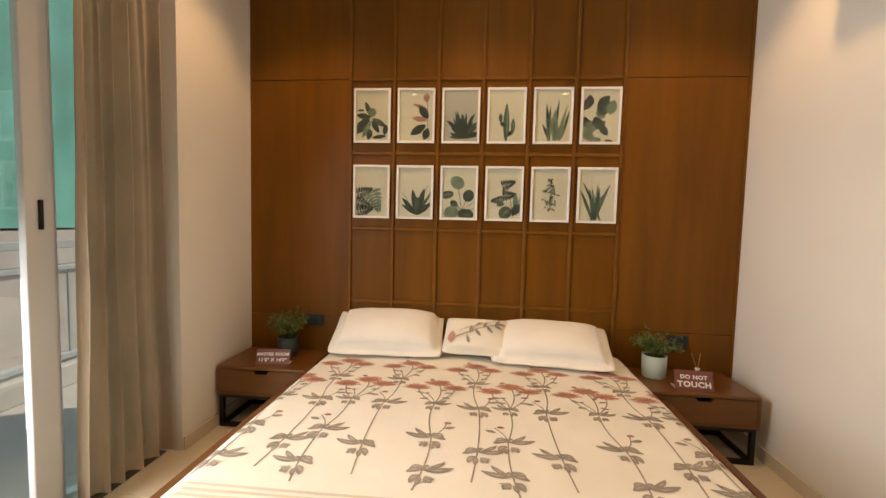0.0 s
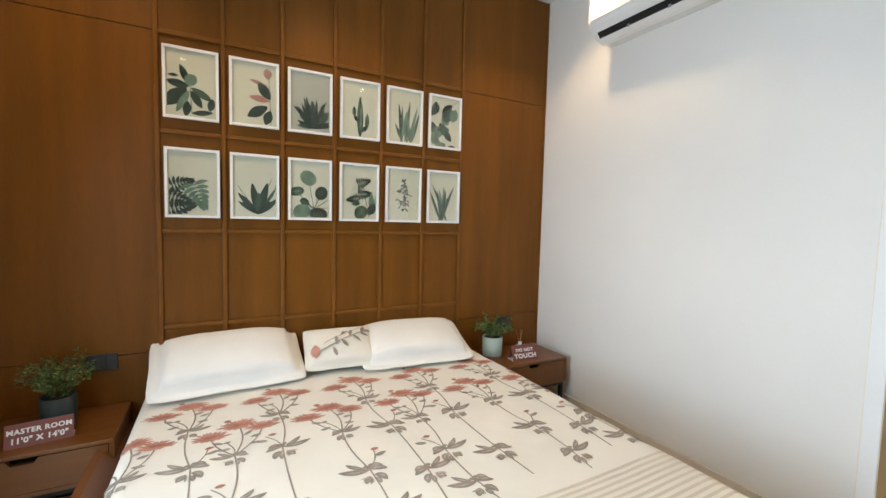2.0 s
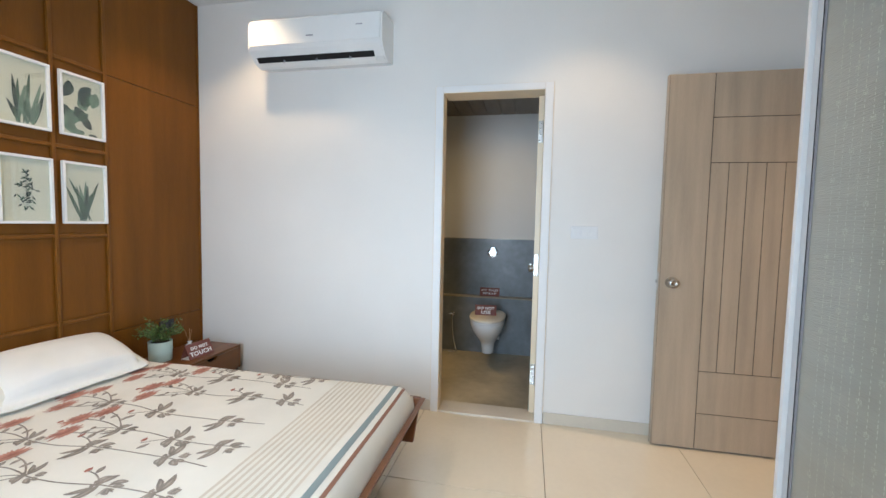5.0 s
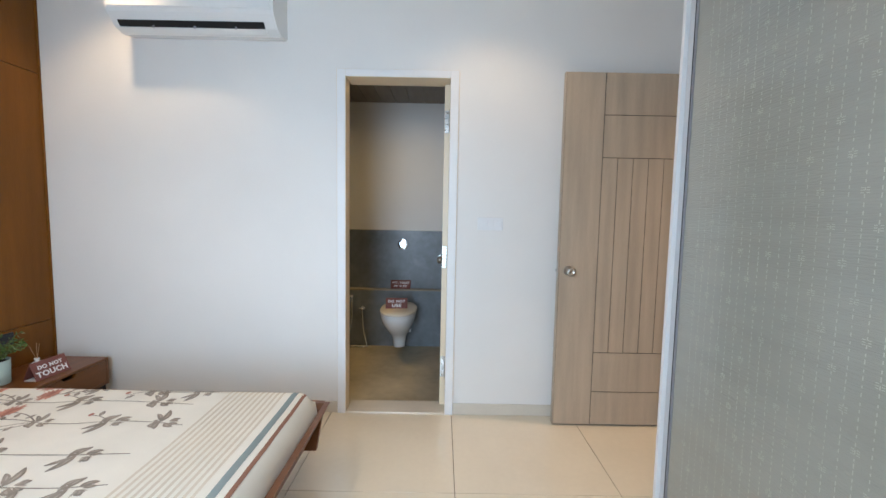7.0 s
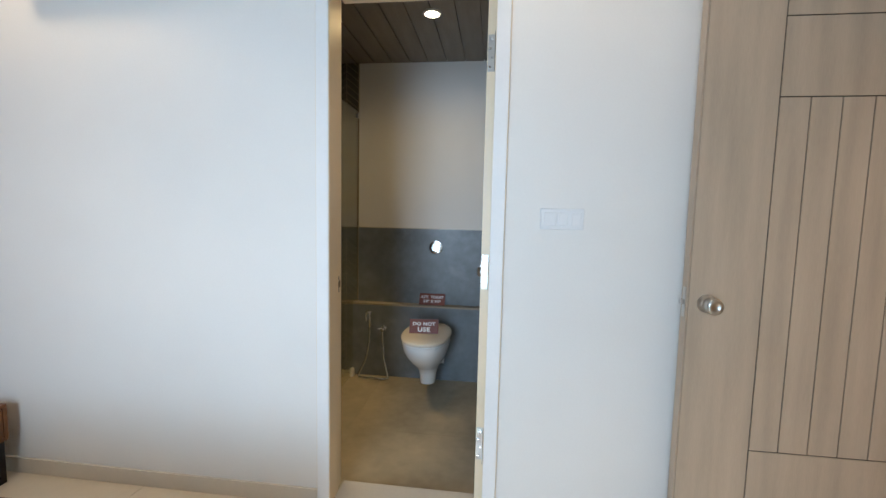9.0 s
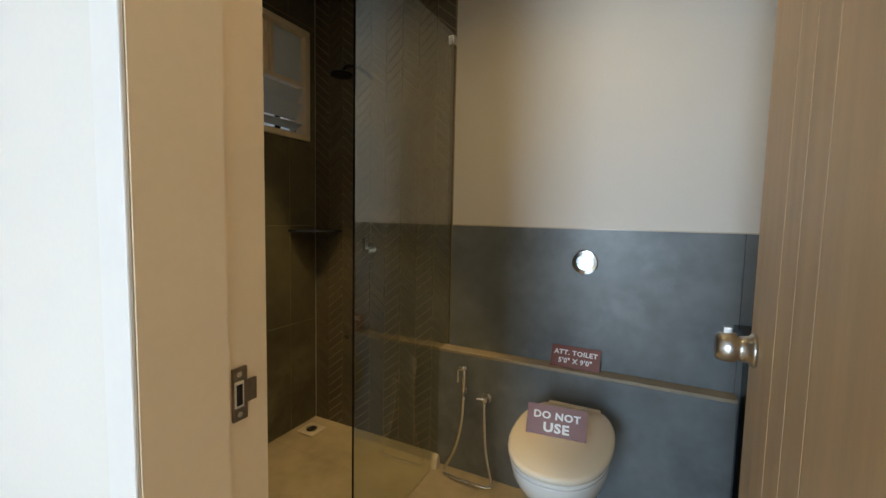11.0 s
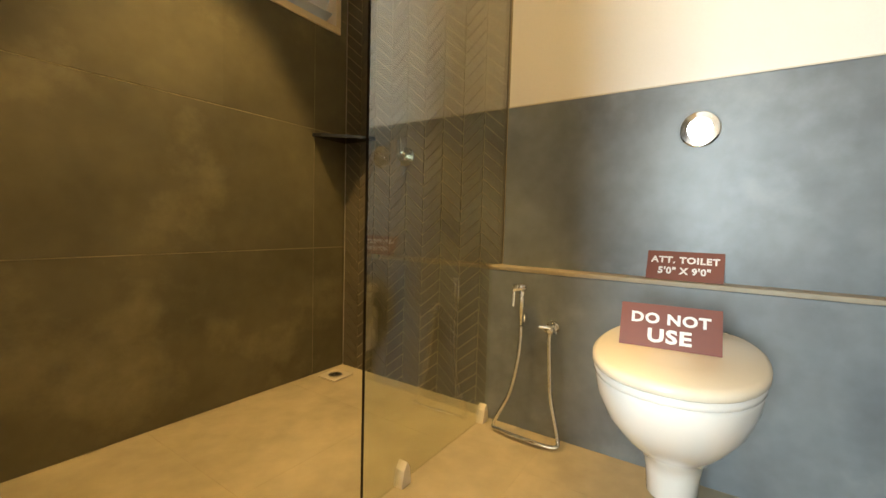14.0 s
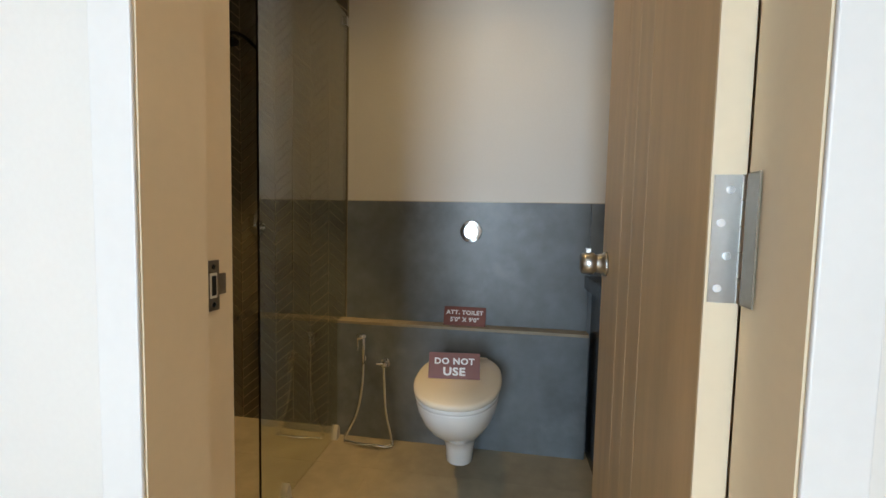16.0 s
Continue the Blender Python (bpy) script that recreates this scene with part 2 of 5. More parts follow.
# ---------------------------------------------------------------- mesh helpers
def finish(bm, name, mat, smooth=False):
    me = bpy.data.meshes.new(name)
    bmesh.ops.recalc_face_normals(bm, faces=bm.faces)
    if smooth:
        for fc in bm.faces:
            fc.smooth = True
    bm.to_mesh(me)
    bm.free()
    for mm in (mat if isinstance(mat, (list, tuple)) else [mat]):
        me.materials.append(mm)
    return me


def part(name, bm, mat, parent=None, label="", smooth=False):
    ob = new(name, finish(bm, name, mat, smooth))
    if parent is not None:
        ob.parent = parent
    return tagged(ob, label) if label else ob


def root(name, x=0.0, y=0.0, z=0.0, rz=0.0, label="", category="", group="", kind=""):
    ob = new(name)
    ob.empty_display_size = 0.05
    ob.matrix_world = pose(x, y, z, 0, 0, rz)
    return tagged(ob, label, category, group, kind)


def box(x0, x1, y0, y1, z0, z1, bevel=0.0, bm=None, mi=0):
    bm = bm or bmesh.new()
    r = bmesh.ops.create_cube(bm, size=1.0, matrix=Matrix.Translation(((x0 + x1) / 2, (y0 + y1) / 2, (z0 + z1) / 2))
                              @ Matrix.Diagonal((abs(x1 - x0), abs(y1 - y0), abs(z1 - z0), 1)))
    vs = r["verts"]
    fs = {fc for v in vs for fc in v.link_faces}
    for fc in fs:
        fc.material_index = mi
    if bevel:
        bmesh.ops.bevel(bm, geom=list({e for v in vs for e in v.link_edges}), offset=bevel, segments=2, affect="EDGES", profile=0.5)
    return bm


def lathe(profile, n=24, bm=None, cx=0.0, cy=0.0, sy=1.0):
    """Turns (radius, height) pairs round the upright axis."""
    bm = bm or bmesh.new()
    rings = []
    for r, z in profile:
        rings.append([bm.verts.new((cx + r * math.cos(2 * math.pi * k / n), cy + sy * r * math.sin(2 * math.pi * k / n), z)) for k in range(n)])
    for a, b in zip(rings, rings[1:]):
        for k in range(n):
            bm.faces.new((a[k], a[(k + 1) % n], b[(k + 1) % n], b[k]))
    for ring in (rings[0], rings[-1]):
        if (ring[0].co - ring[n // 2].co).length > 1e-5:
            bm.faces.new(ring)
    return bm


def tube(points, r, n=8, bm=None):
    """A round bar through points; r may be a list."""
    bm = bm or bmesh.new()
    pts = [Vector(p) for p in points]
    rings = []
    side = None
    for i, p in enumerate(pts):
        d = (pts[min(i + 1, len(pts) - 1)] - pts[max(i - 1, 0)]).normalized()
        if side is None:
            side = d.orthogonal().normalized()
        side = (side - d * side.dot(d)).normalized()
        up = d.cross(side)
        rr = r[i] if isinstance(r, (list, tuple)) else r
        rings.append([bm.verts.new(p + rr * (math.cos(2 * math.pi * k / n) * side + math.sin(2 * math.pi * k / n) * up)) for k in range(n)])
    for a, b in zip(rings, rings[1:]):
        for k in range(n):
            bm.faces.new((a[k], a[(k + 1) % n], b[(k + 1) % n], b[k]))
    bm.faces.new(rings[0])
    bm.faces.new(rings[-1])
    return bm


def prism(outline, axis, a, b, bm=None):
    """An outline pushed along an axis from a to b. For 'x' the pairs are (y, z), for 'y' (x, z), for 'z' (x, y)."""
    bm = bm or bmesh.new()

    def at(p, v):
        return {"x": (v, p[0], p[1]), "y": (p[0], v, p[1]), "z": (p[0], p[1], v)}[axis]
    lo = [bm.verts.new(at(p, a)) for p in outline]
    hi = [bm.verts.new(at(p, b)) for p in outline]
    n = len(outline)
    for k in range(n):
        bm.faces.new((lo[k], lo[(k + 1) % n], hi[(k + 1) % n], hi[k]))
    bm.faces.new(lo)
    bm.faces.new(hi)
    return bm


def smooth_path(points, n=8):
    """A Catmull-Rom line through points."""
    ps = [Vector(p) for p in points]
    ps = [ps[0]] + ps + [ps[-1]]
    out = []
    for i in range(1, len(ps) - 2):
        for k in range(n):
            t = k / n
            a, b, c, d = ps[i - 1:i + 3]
            out.append(0.5 * ((2 * b) + (c - a) * t + (2 * a - 5 * b + 4 * c - d) * t * t + (3 * b - a - 3 * c + d) * t ** 3))
    out.append(ps[-2])
    return out


def lettering(words, size, mat, parent, m, name="lettering", stretch=1.0, bold=0.0):
    """Words in the built-in font as a flat raised mesh, centred, lying in the x-z plane of m and facing -y."""
    cu = bpy.data.curves.new(name, "FONT")
    cu.body, cu.size, cu.align_x, cu.align_y, cu.extrude, cu.offset = words, size * 0.92, "CENTER", "CENTER", 0.0006, bold
    cu.resolution_u = 3
    cu.space_character = 1.10
    tmp = bpy.data.objects.new(name, cu)
    scene.collection.objects.link(tmp)
    bpy.context.view_layer.update()
    me = bpy.data.meshes.new_from_object(tmp.evaluated_get(bpy.context.evaluated_depsgraph_get()))
    bpy.data.objects.remove(tmp)
    me.transform(m @ pose(0, 0, 0, 90) @ Matrix.Diagonal((stretch, 1, 1, 1)))
    me.materials.clear()
    me.materials.append(mat)
    ob = new(name, me)
    ob.parent = parent
    return ob


def setting(name, bm, mat, label, category):
    return tagged(part(name, bm, mat), label, category, kind="structure")


# ---------------------------------------------------------------- structure: bedroom
LX, SY = -3.25, -4.19
OY0, OY1, OZ = -1.966, -2.650, 2.272          # toilet door opening
WT = 0.150                                      # wall to the toilet
bm = box(0.0, WT, OY0 + 0.05, 0.15, -0.1, CEIL)
box(0.0, WT, -4.30, OY1 - 0.05, -0.1, CEIL, bm=bm)
box(0.0, WT, OY1 - 0.05, OY0 + 0.05, OZ + 0.045, CEIL, bm=bm)
setting("wall_east", bm, PAINT, "warm white painted wall with a toilet door opening", "wall")
setting("wall_north", box(LX - 0.3, -0.001, 0.05, 0.2, -0.1, CEIL), PAINT, "plain wall behind the brown wooden panelling", "wall")
bm = box(LX - 0.25, LX, -0.66, 0.05, -0.1, CEIL)
box(LX - 0.25, LX, -4.5, -2.45, -0.1, CEIL, bm=bm)
box(LX - 0.25, LX - 0.15, -2.45, -0.66, 2.42, CEIL, bm=bm)
setting("wall_west", bm, PAINT, "warm white painted wall with a balcony door opening", "wall")
bm = box(LX, -1.02, SY - 0.15, SY, -0.1, CEIL)
box(-0.10, 1.9, SY - 0.15, SY, -0.1, CEIL, bm=bm)
box(-1.02, -0.10, SY - 0.15, SY, 2.31, CEIL, bm=bm)
setting("wall_south", bm, PAINT, "white painted wall with the room's entrance opening", "wall")
setting("ceiling", box(LX - 0.25, WT, SY - 0.15, 0.2, CEIL, CEIL + 0.12), CEILING, "smooth white painted ceiling", "ceiling")
bm = box(-0.012, -0.001, OY0 + 0.05, -0.008, 0, 0.078, 0.002)
setting("baseboard", bm, SKIRT, "ivory tile skirting along the white wall", "skirting")
setting("baseboard_2", box(-0.012, -0.001, -4.185, OY1 - 0.05, 0, 0.078, 0.002), SKIRT, "ivory tile skirting along the white wall", "skirting")
setting("baseboard_3", box(LX + 0.001, LX + 0.012, -0.655, 0.0, 0, 0.078, 0.002), SKIRT, "ivory tile skirting below the curtain wall", "skirting")

# toilet door frame: two jambs and a head with a stop, and a flat architrave
fr = root("door_frame_1", 0, 0, 0, label="cream painted toilet door frame set in the white wall", category="door frame", kind="structure")
JD = 0.165
part("jamb", prism([(-0.012, OY0), (0.094, OY0), (0.094, OY0 + 0.014), (JD, OY0 + 0.014), (JD, OY0 + 0.06), (-0.012, OY0 + 0.06)], "z", 0.0, OZ + 0.05), JAMB, fr)
part("jamb", prism([(-0.012, OY1), (0.094, OY1), (0.094, OY1 - 0.018), (JD, OY1 - 0.018), (JD, OY1 - 0.06), (-0.012, OY1 - 0.06)], "z", 0.0, OZ + 0.05), JAMB, fr)
part("head", box(-0.012, JD, OY1 + 0.001, OY0 - 0.001, OZ, OZ + 0.05), JAMB, fr)
part("architrave", box(-0.018, -0.0125, OY0 + 0.002, OY0 + 0.057, 0, OZ + 0.048, 0.002), WHITEFRAME, fr)
part("architrave", box(-0.018, -0.0125, OY1 - 0.057, OY1 - 0.002, 0, OZ + 0.048, 0.002), WHITEFRAME, fr)
part("architrave", box(-0.018, -0.0125, OY1 - 0.001, OY0 + 0.001, OZ + 0.002, OZ + 0.048, 0.002), WHITEFRAME, fr)
part("threshold", box(-0.015, JD, OY1 + 0.001, OY0 - 0.001, -0.02, 0.012, 0.003), SKIRT, fr, "pale stone threshold")
sp = part("strike_plate", prism([(0.106, 0.966), (0.128, 0.966), (0.128, 0.988), (0.143, 0.988), (0.143, 1.019), (0.128, 1.019), (0.128, 1.040), (0.106, 1.040)], "y", OY0 + 0.009, OY0 + 0.0128), AGED, fr, "aged steel strike plate with a side lip")
part("keeper", box(0.107, 0.121, OY0 + 0.0065, OY0 + 0.0088, 0.985, 1.022, 0.001), RUBBER, sp, "pale plastic keeper")
# no hole is cut: a thin dark strip gives the slot's shade
part("slot", box(0.109, 0.118, OY0 + 0.0058, OY0 + 0.0064, 0.989, 1.018), GAP_SHADE, sp)
for z in (0.975, 1.031):
    part("screw", tube([(0.115, OY0 + 0.009, z), (0.115, OY0 + 0.0078, z)], 0.004, 10), CHROME, sp)

# brown panelled wall: plain side panels, a grid of battens in the middle
pw = root("wood_panelling", 0, 0, 0, label="brown veneered wall panelling with a grid of battens", category="wall panelling", kind="structure")
PY = 0.03
BX = [-2.530 + 0.2955 * k for k in range(7)]
RZ = [0.755, 1.256, 1.762, 2.250]
for x0, x1 in ((LX + 0.004, BX[0] - 0.002), (BX[6] + 0.002, -0.016)):
    for z0, z1 in ((0.0, 0.628), (0.631, 2.247), (2.250, CEIL - 0.004)):
        part("panel", box(x0, x1, PY, PY + 0.019, z0 + 0.001, z1, 0.001), VENEER, pw)
part("edge_trim", box(-0.015, -0.003, PY - 0.008, PY + 0.019, 0, CEIL - 0.004, 0.002), VENEER_TRIM, pw)
part("edge_trim", box(LX + 0.0005, LX + 0.0035, PY - 0.004, PY + 0.019, 0, CEIL - 0.004), WHITEFRAME, pw)
zs = [0.0] + RZ + [CEIL - 0.004]
for a, b in zip(BX, BX[1:]):
    for z0, z1 in zip(zs, zs[1:]):
        part("panel", box(a + 0.001, b - 0.001, PY + 0.004, PY + 0.019, z0 + 0.001, z1 - 0.001), VENEER, pw)
for x in BX:
    part("batten", box(x - 0.011, x + 0.011, PY - 0.012, PY + 0.0035, 0.02, CEIL - 0.006, 0.004), VENEER_TRIM, pw)
for z in RZ:
    for a, b in zip(BX, BX[1:]):
        part("rail", box(a + 0.0112, b - 0.0112, PY - 0.012, PY + 0.0035, z - 0.011, z + 0.011, 0.004), VENEER_TRIM, pw)

# balcony door: white frame with a sliding sash
bd = root("window_1", 0, 0, 0, label="white sliding balcony door with clear glass", category="balcony door", kind="structure")
GX = -3.44
part("window_frame", box(GX - 0.06, GX + 0.05, -0.72, -0.664, 0.0, 2.40, 0.003), UPVC, bd)
part("window_frame", box(GX - 0.06, GX + 0.05, -2.446, -2.39, 0.0, 2.40, 0.003), UPVC, bd)
part("window_frame", box(GX - 0.06, GX + 0.05, -2.388, -0.722, 2.34, 2.40, 0.003), UPVC, bd)
part("window_sill", box(GX - 0.06, GX + 0.05, -2.388, -0.722, 0.0, 0.035, 0.003), UPVC, bd)
sash = part("sash", box(GX + 0.005, GX + 0.04, -1.29, -1.18, 0.037, 2.338, 0.004), UPVC, bd)
part("sash", box(GX + 0.005, GX + 0.04, -2.386, -2.31, 0.037, 2.338, 0.004), UPVC, bd)
part("sash", box(GX + 0.005, GX + 0.04, -2.308, -1.302, 0.037, 0.115, 0.004), UPVC, bd)
part("sash", box(GX + 0.005, GX + 0.04, -2.308, -1.302, 2.262, 2.338, 0.004), UPVC, bd)
part("handle", box(GX + 0.041, GX + 0.052, -1.245, -1.229, 1.24, 1.36, 0.003), BLACK, sash, "black recessed pull handle")
pn = part("pane", box(GX + 0.019, GX + 0.025, -2.309, -1.301, 0.114, 2.263), WINDOWGLASS, bd)
pn.visible_shadow = False
part("sash", box(GX - 0.04, GX - 0.005, -1.179, -1.13, 0.037, 2.338, 0.004), UPVC, bd)
part("sash", box(GX - 0.04, GX - 0.005, -0.79, -0.724, 0.037, 2.338, 0.004), UPVC, bd)
pn = part("pane", box(GX - 0.026, GX - 0.02, -1.131, -0.789, 0.037, 2.338), WINDOWGLASS, bd)
pn.visible_shadow = False

# balcony and what lies beyond it
setting("balcony_floor", box(-5.0, LX - 0.251, -4.5, 1.2, -0.25, -0.03), CONCRETE, "pale concrete balcony floor", "balcony floor")
setting("balcony_kerb", box(-4.95, -4.78, -4.5, 1.2, -0.03, 0.14, 0.01), CONCRETE, "low pale concrete balcony kerb", "kerb")
rl = root("balcony_railing", -4.86, -1.6, 0.14, label="grey painted steel balcony railing on a kerb", category="railing")
for z, h in ((0.93, 0.03), (0.75, 0.02), (0.06, 0.015)):
    part("rail", box(-0.025, 0.025, -2.8, 2.7, z - h, z + h, 0.005), GREYPAINT, rl)
for k in range(19):
    y = -2.7 + 0.3 * k
    part("post" if k % 4 == 0 else "bar", box(-0.018 if k % 4 == 0 else -0.008, 0.018 if k % 4 == 0 else 0.008, y - 0.01, y + 0.01, 0.0 if k % 4 == 0 else 0.075, 0.9 if k % 4 == 0 else 0.73), GREYPAINT, rl)
bl = root("facade_building", -10.5, 4.0, -9.0, label="concrete building wrapped in turquoise safety netting", category="building")
part("wall", box(-3.0, 0.0, -16, 16, 0, 9.2), CONCRETE, bl)
part("net", box(0.02, 0.06, -16, 16, 10.0, 22.0), NET, bl, "turquoise construction netting")
part("upper_wall", box(-3.0, 0.0, -16, 16, 10.0, 22.0), CONCRETE, bl)
for k in range(9):
    part("slab", box(-2.0, 0.14, -16 + 4 * k - 1.95, -16 + 4 * k + 1.95, 9.25, 9.95), CONCRETE, bl)
setting("ground", box(-400, 400, -400, 400, -9.3, -9.0), EARTH, "bare brown earth around the building", "ground")

# ---------------------------------------------------------------- structure: toilet
NBY, EBX, SBY = -0.565, 1.715, -3.30
WX0, WX1, WZ0, WZ1 = 1.05, 1.655, 1.685, 2.32
bm = box(WT, WX0, NBY, NBY + 0.15, -0.1, BCEIL + 0.1)
box(WX1, EBX + 0.15, NBY, NBY + 0.15, -0.1, BCEIL + 0.1, bm=bm)
box(WX0, WX1, NBY, NBY + 0.15, -0.1, WZ0, bm=bm)
box(WX0, WX1, NBY, NBY + 0.15, WZ1, BCEIL + 0.1, bm=bm)
setting("wall_toilet_north", bm, CHEVGROUT, "shower wall behind large umber cement tiles", "wall")
setting("wall_toilet_east", box(EBX, EBX + 0.15, SBY - 0.15, NBY, -0.1, BCEIL + 0.1), PAINT, "white painted toilet wall above cement wainscot", "wall")
setting("wall_toilet_south", box(WT, EBX, SBY - 0.15, SBY, -0.1, BCEIL + 0.1), PAINT, "white painted toilet wall", "wall")
tc = box(WT, EBX, SBY, NBY, BCEIL + 0.012, BCEIL + 0.1)
y = SBY
while y < NBY - 0.02:
    box(WT + 0.002, EBX - 0.002, y + 0.004, min(y + 0.146, NBY - 0.003), BCEIL, BCEIL + 0.0118, bm=tc)
    y += 0.15
setting("ceiling_toilet", tc, PVCPANEL, "brown plank ceiling with grooves", "ceiling")

# unseen shaft walls, added outside the shower window to cut its daylight
bm = box(0.3, 3.0, 0.75, 0.9, -9.0, 6.0)
box(2.6, 2.75, -0.4, 0.75, -9.0, 6.0, bm=bm)
box(0.17, 0.3, -0.41, 0.9, -9.0, 6.0, bm=bm)
setting("wall_light_block", bm, PAINT, "unseen white shaft walls added to cut the shower window's daylight", "wall")

# hall beyond the entrance door
setting("hall_floor", box(-2.2, 1.9, -7.0, SY - 0.15, -0.1, 0.0), TILE, "ivory tiled hall floor", "floor")
bm = box(-2.2, 1.9, -7.15, -7.0, -0.1, CEIL)
box(-2.35, -2.2, -7.15, SY - 0.15, -0.1, CEIL, bm=bm)
box(1.9, 2.05, -7.15, SY, -0.1, CEIL, bm=bm)
setting("wall_hall", bm, HALLPAINT, "beige painted hall walls", "wall")
setting("ceiling_hall", box(-2.35, 2.05, -7.15, SY - 0.15, CEIL, CEIL + 0.1), CEILING, "white hall ceiling", "ceiling")

# ---------------------------------------------------------------- lamps
def downlight(x, y, z, group, label):
    r = root("ceiling_light", x, y, z, label=label, category="ceiling light", group=group)
    part("trim_ring", lathe([(0.046, -0.001), (0.046, -0.008), (0.058, -0.004), (0.058, 0.0), (0.046, 0.0)], 20), WHITEFRAME, r)
    part("diffuser", lathe([(0.0, -0.002), (0.045, -0.002), (0.045, -0.0005), (0.0, -0.0005)], 20), GLOW, r, "warm glowing disc")


for sx, sy in BED_SPOTS:
    downlight(sx, sy, CEIL, "bedroom downlights", "small round warm recessed downlight in the white ceiling")
for sx, sy in BATH_SPOTS:
    downlight(sx, sy, BCEIL, "toilet downlights", "small round warm downlight in the plank ceiling")
for sx, sy in HALL_SPOTS:
    downlight(sx, sy, CEIL, "hall downlights", "small round warm downlight in the hall ceiling")

# ---------------------------------------------------------------- bed
CX, TOPZ, FY = -1.65, 0.465, -1.965
HW = 0.955


def drape(x, y):
    """Height of the bedspread."""
    u = max(0.0, (abs(x - CX) - (HW - 0.07)) / 0.07)
    v = max(0.0, (-(y) - (-FY - 0.07)) / 0.07)
    d = min(1.0, math.hypot(u, v))
    soft = 0.07 * (1 - math.sqrt(max(0.0, 1 - d * d)))
    n = noise.noise((x * 2.3, y * 2.3, 1.0)) * 0.006 + noise.noise((x * 7 + 3, y * 5, 4.0)) * 0.0028
    return TOPZ + n - soft


bed = root("bed", CX, 0, 0, label="low brown wooden double bed frame with flared sides", category="bed")
for s in (-1, 1):
    part("side_rail", prism([(s * 0.90, 0.16), (s * 0.93, 0.16), (s * 1.075, 0.348), (s * 1.045, 0.348)], "y", FY - 0.018, -0.02), BED_WOOD, bed)
part("foot_rail", prism([(FY + 0.08, 0.15), (FY + 0.05, 0.15), (FY - 0.05, 0.348), (FY - 0.02, 0.348)], "x", -1.06, 1.06), BED_WOOD, bed)
part("base_board", box(-0.93, 0.93, FY + 0.08, -0.02, 0.15, 0.20), BED_WOOD, bed)
for x in (-0.7, 0.7):
    for y in (-0.2, FY + 0.35):
        part("leg", box(x - 0.04, x + 0.04, y - 0.04, y + 0.04, 0, 0.15, 0.004), BED_WOOD, bed)
part("headboard_rail", box(-0.94, 0.94, -0.018, 0.012, 0.2, 0.44, 0.004), BED_WOOD, bed)

mt = root("mattress", CX, 0, 0.20, label="thick white mattress on the bed frame", category="mattress")
part("body", box(-HW + 0.02, HW - 0.02, FY + 0.02, -0.022, 0.0, 0.235, 0.03), COTTON, mt)

bs = root("bedspread", 0, 0, 0, label="cream cotton bedspread printed with red flowers and grey leaves", category="bedspread")
bm = bmesh.new()
NX, NY = 90, 96
grid = []
for i in range(NX + 1):
    x = CX - HW + 2 * HW * i / NX
    col = []
    for j in range(NY + 1):
        y = -0.03 + (FY + 0.03) * j / NY
        col.append(bm.verts.new((x, y, drape(x, y))))
    grid.append(col)
for i in range(NX):
    for j in range(NY):
        bm.faces.new((grid[i][j], grid[i + 1][j], grid[i + 1][j + 1], grid[i][j + 1]))


def hang(edge, outx, outy, seed):
    prev = edge
    for k in range(1, 6):
        t = k / 5
        row = []
        for n, v in enumerate(edge):
            w = noise.noise((n * 0.10 + seed, t * 1.2, 0)) * 0.014 * t
            row.append(bm.verts.new((v.co.x + outx * (0.012 * math.sin(t * 1.6) + w), v.co.y + outy * (0.012 * math.sin(t * 1.6) + w), v.co.z - 0.105 * t + 0.006 * noise.noise((n * 0.07, seed, 9)))))
        for n in range(len(edge) - 1):
            bm.faces.new((prev[n], prev[n + 1], row[n + 1], row[n]))
        prev = row
    return prev


hang(grid[0], -1, 0, 1.0)
hang(grid[-1], 1, 0, 5.0)
hang([c[-1] for c in grid], 0, -1, 9.0)
part("cloth", bm, LINEN, bs, smooth=True)


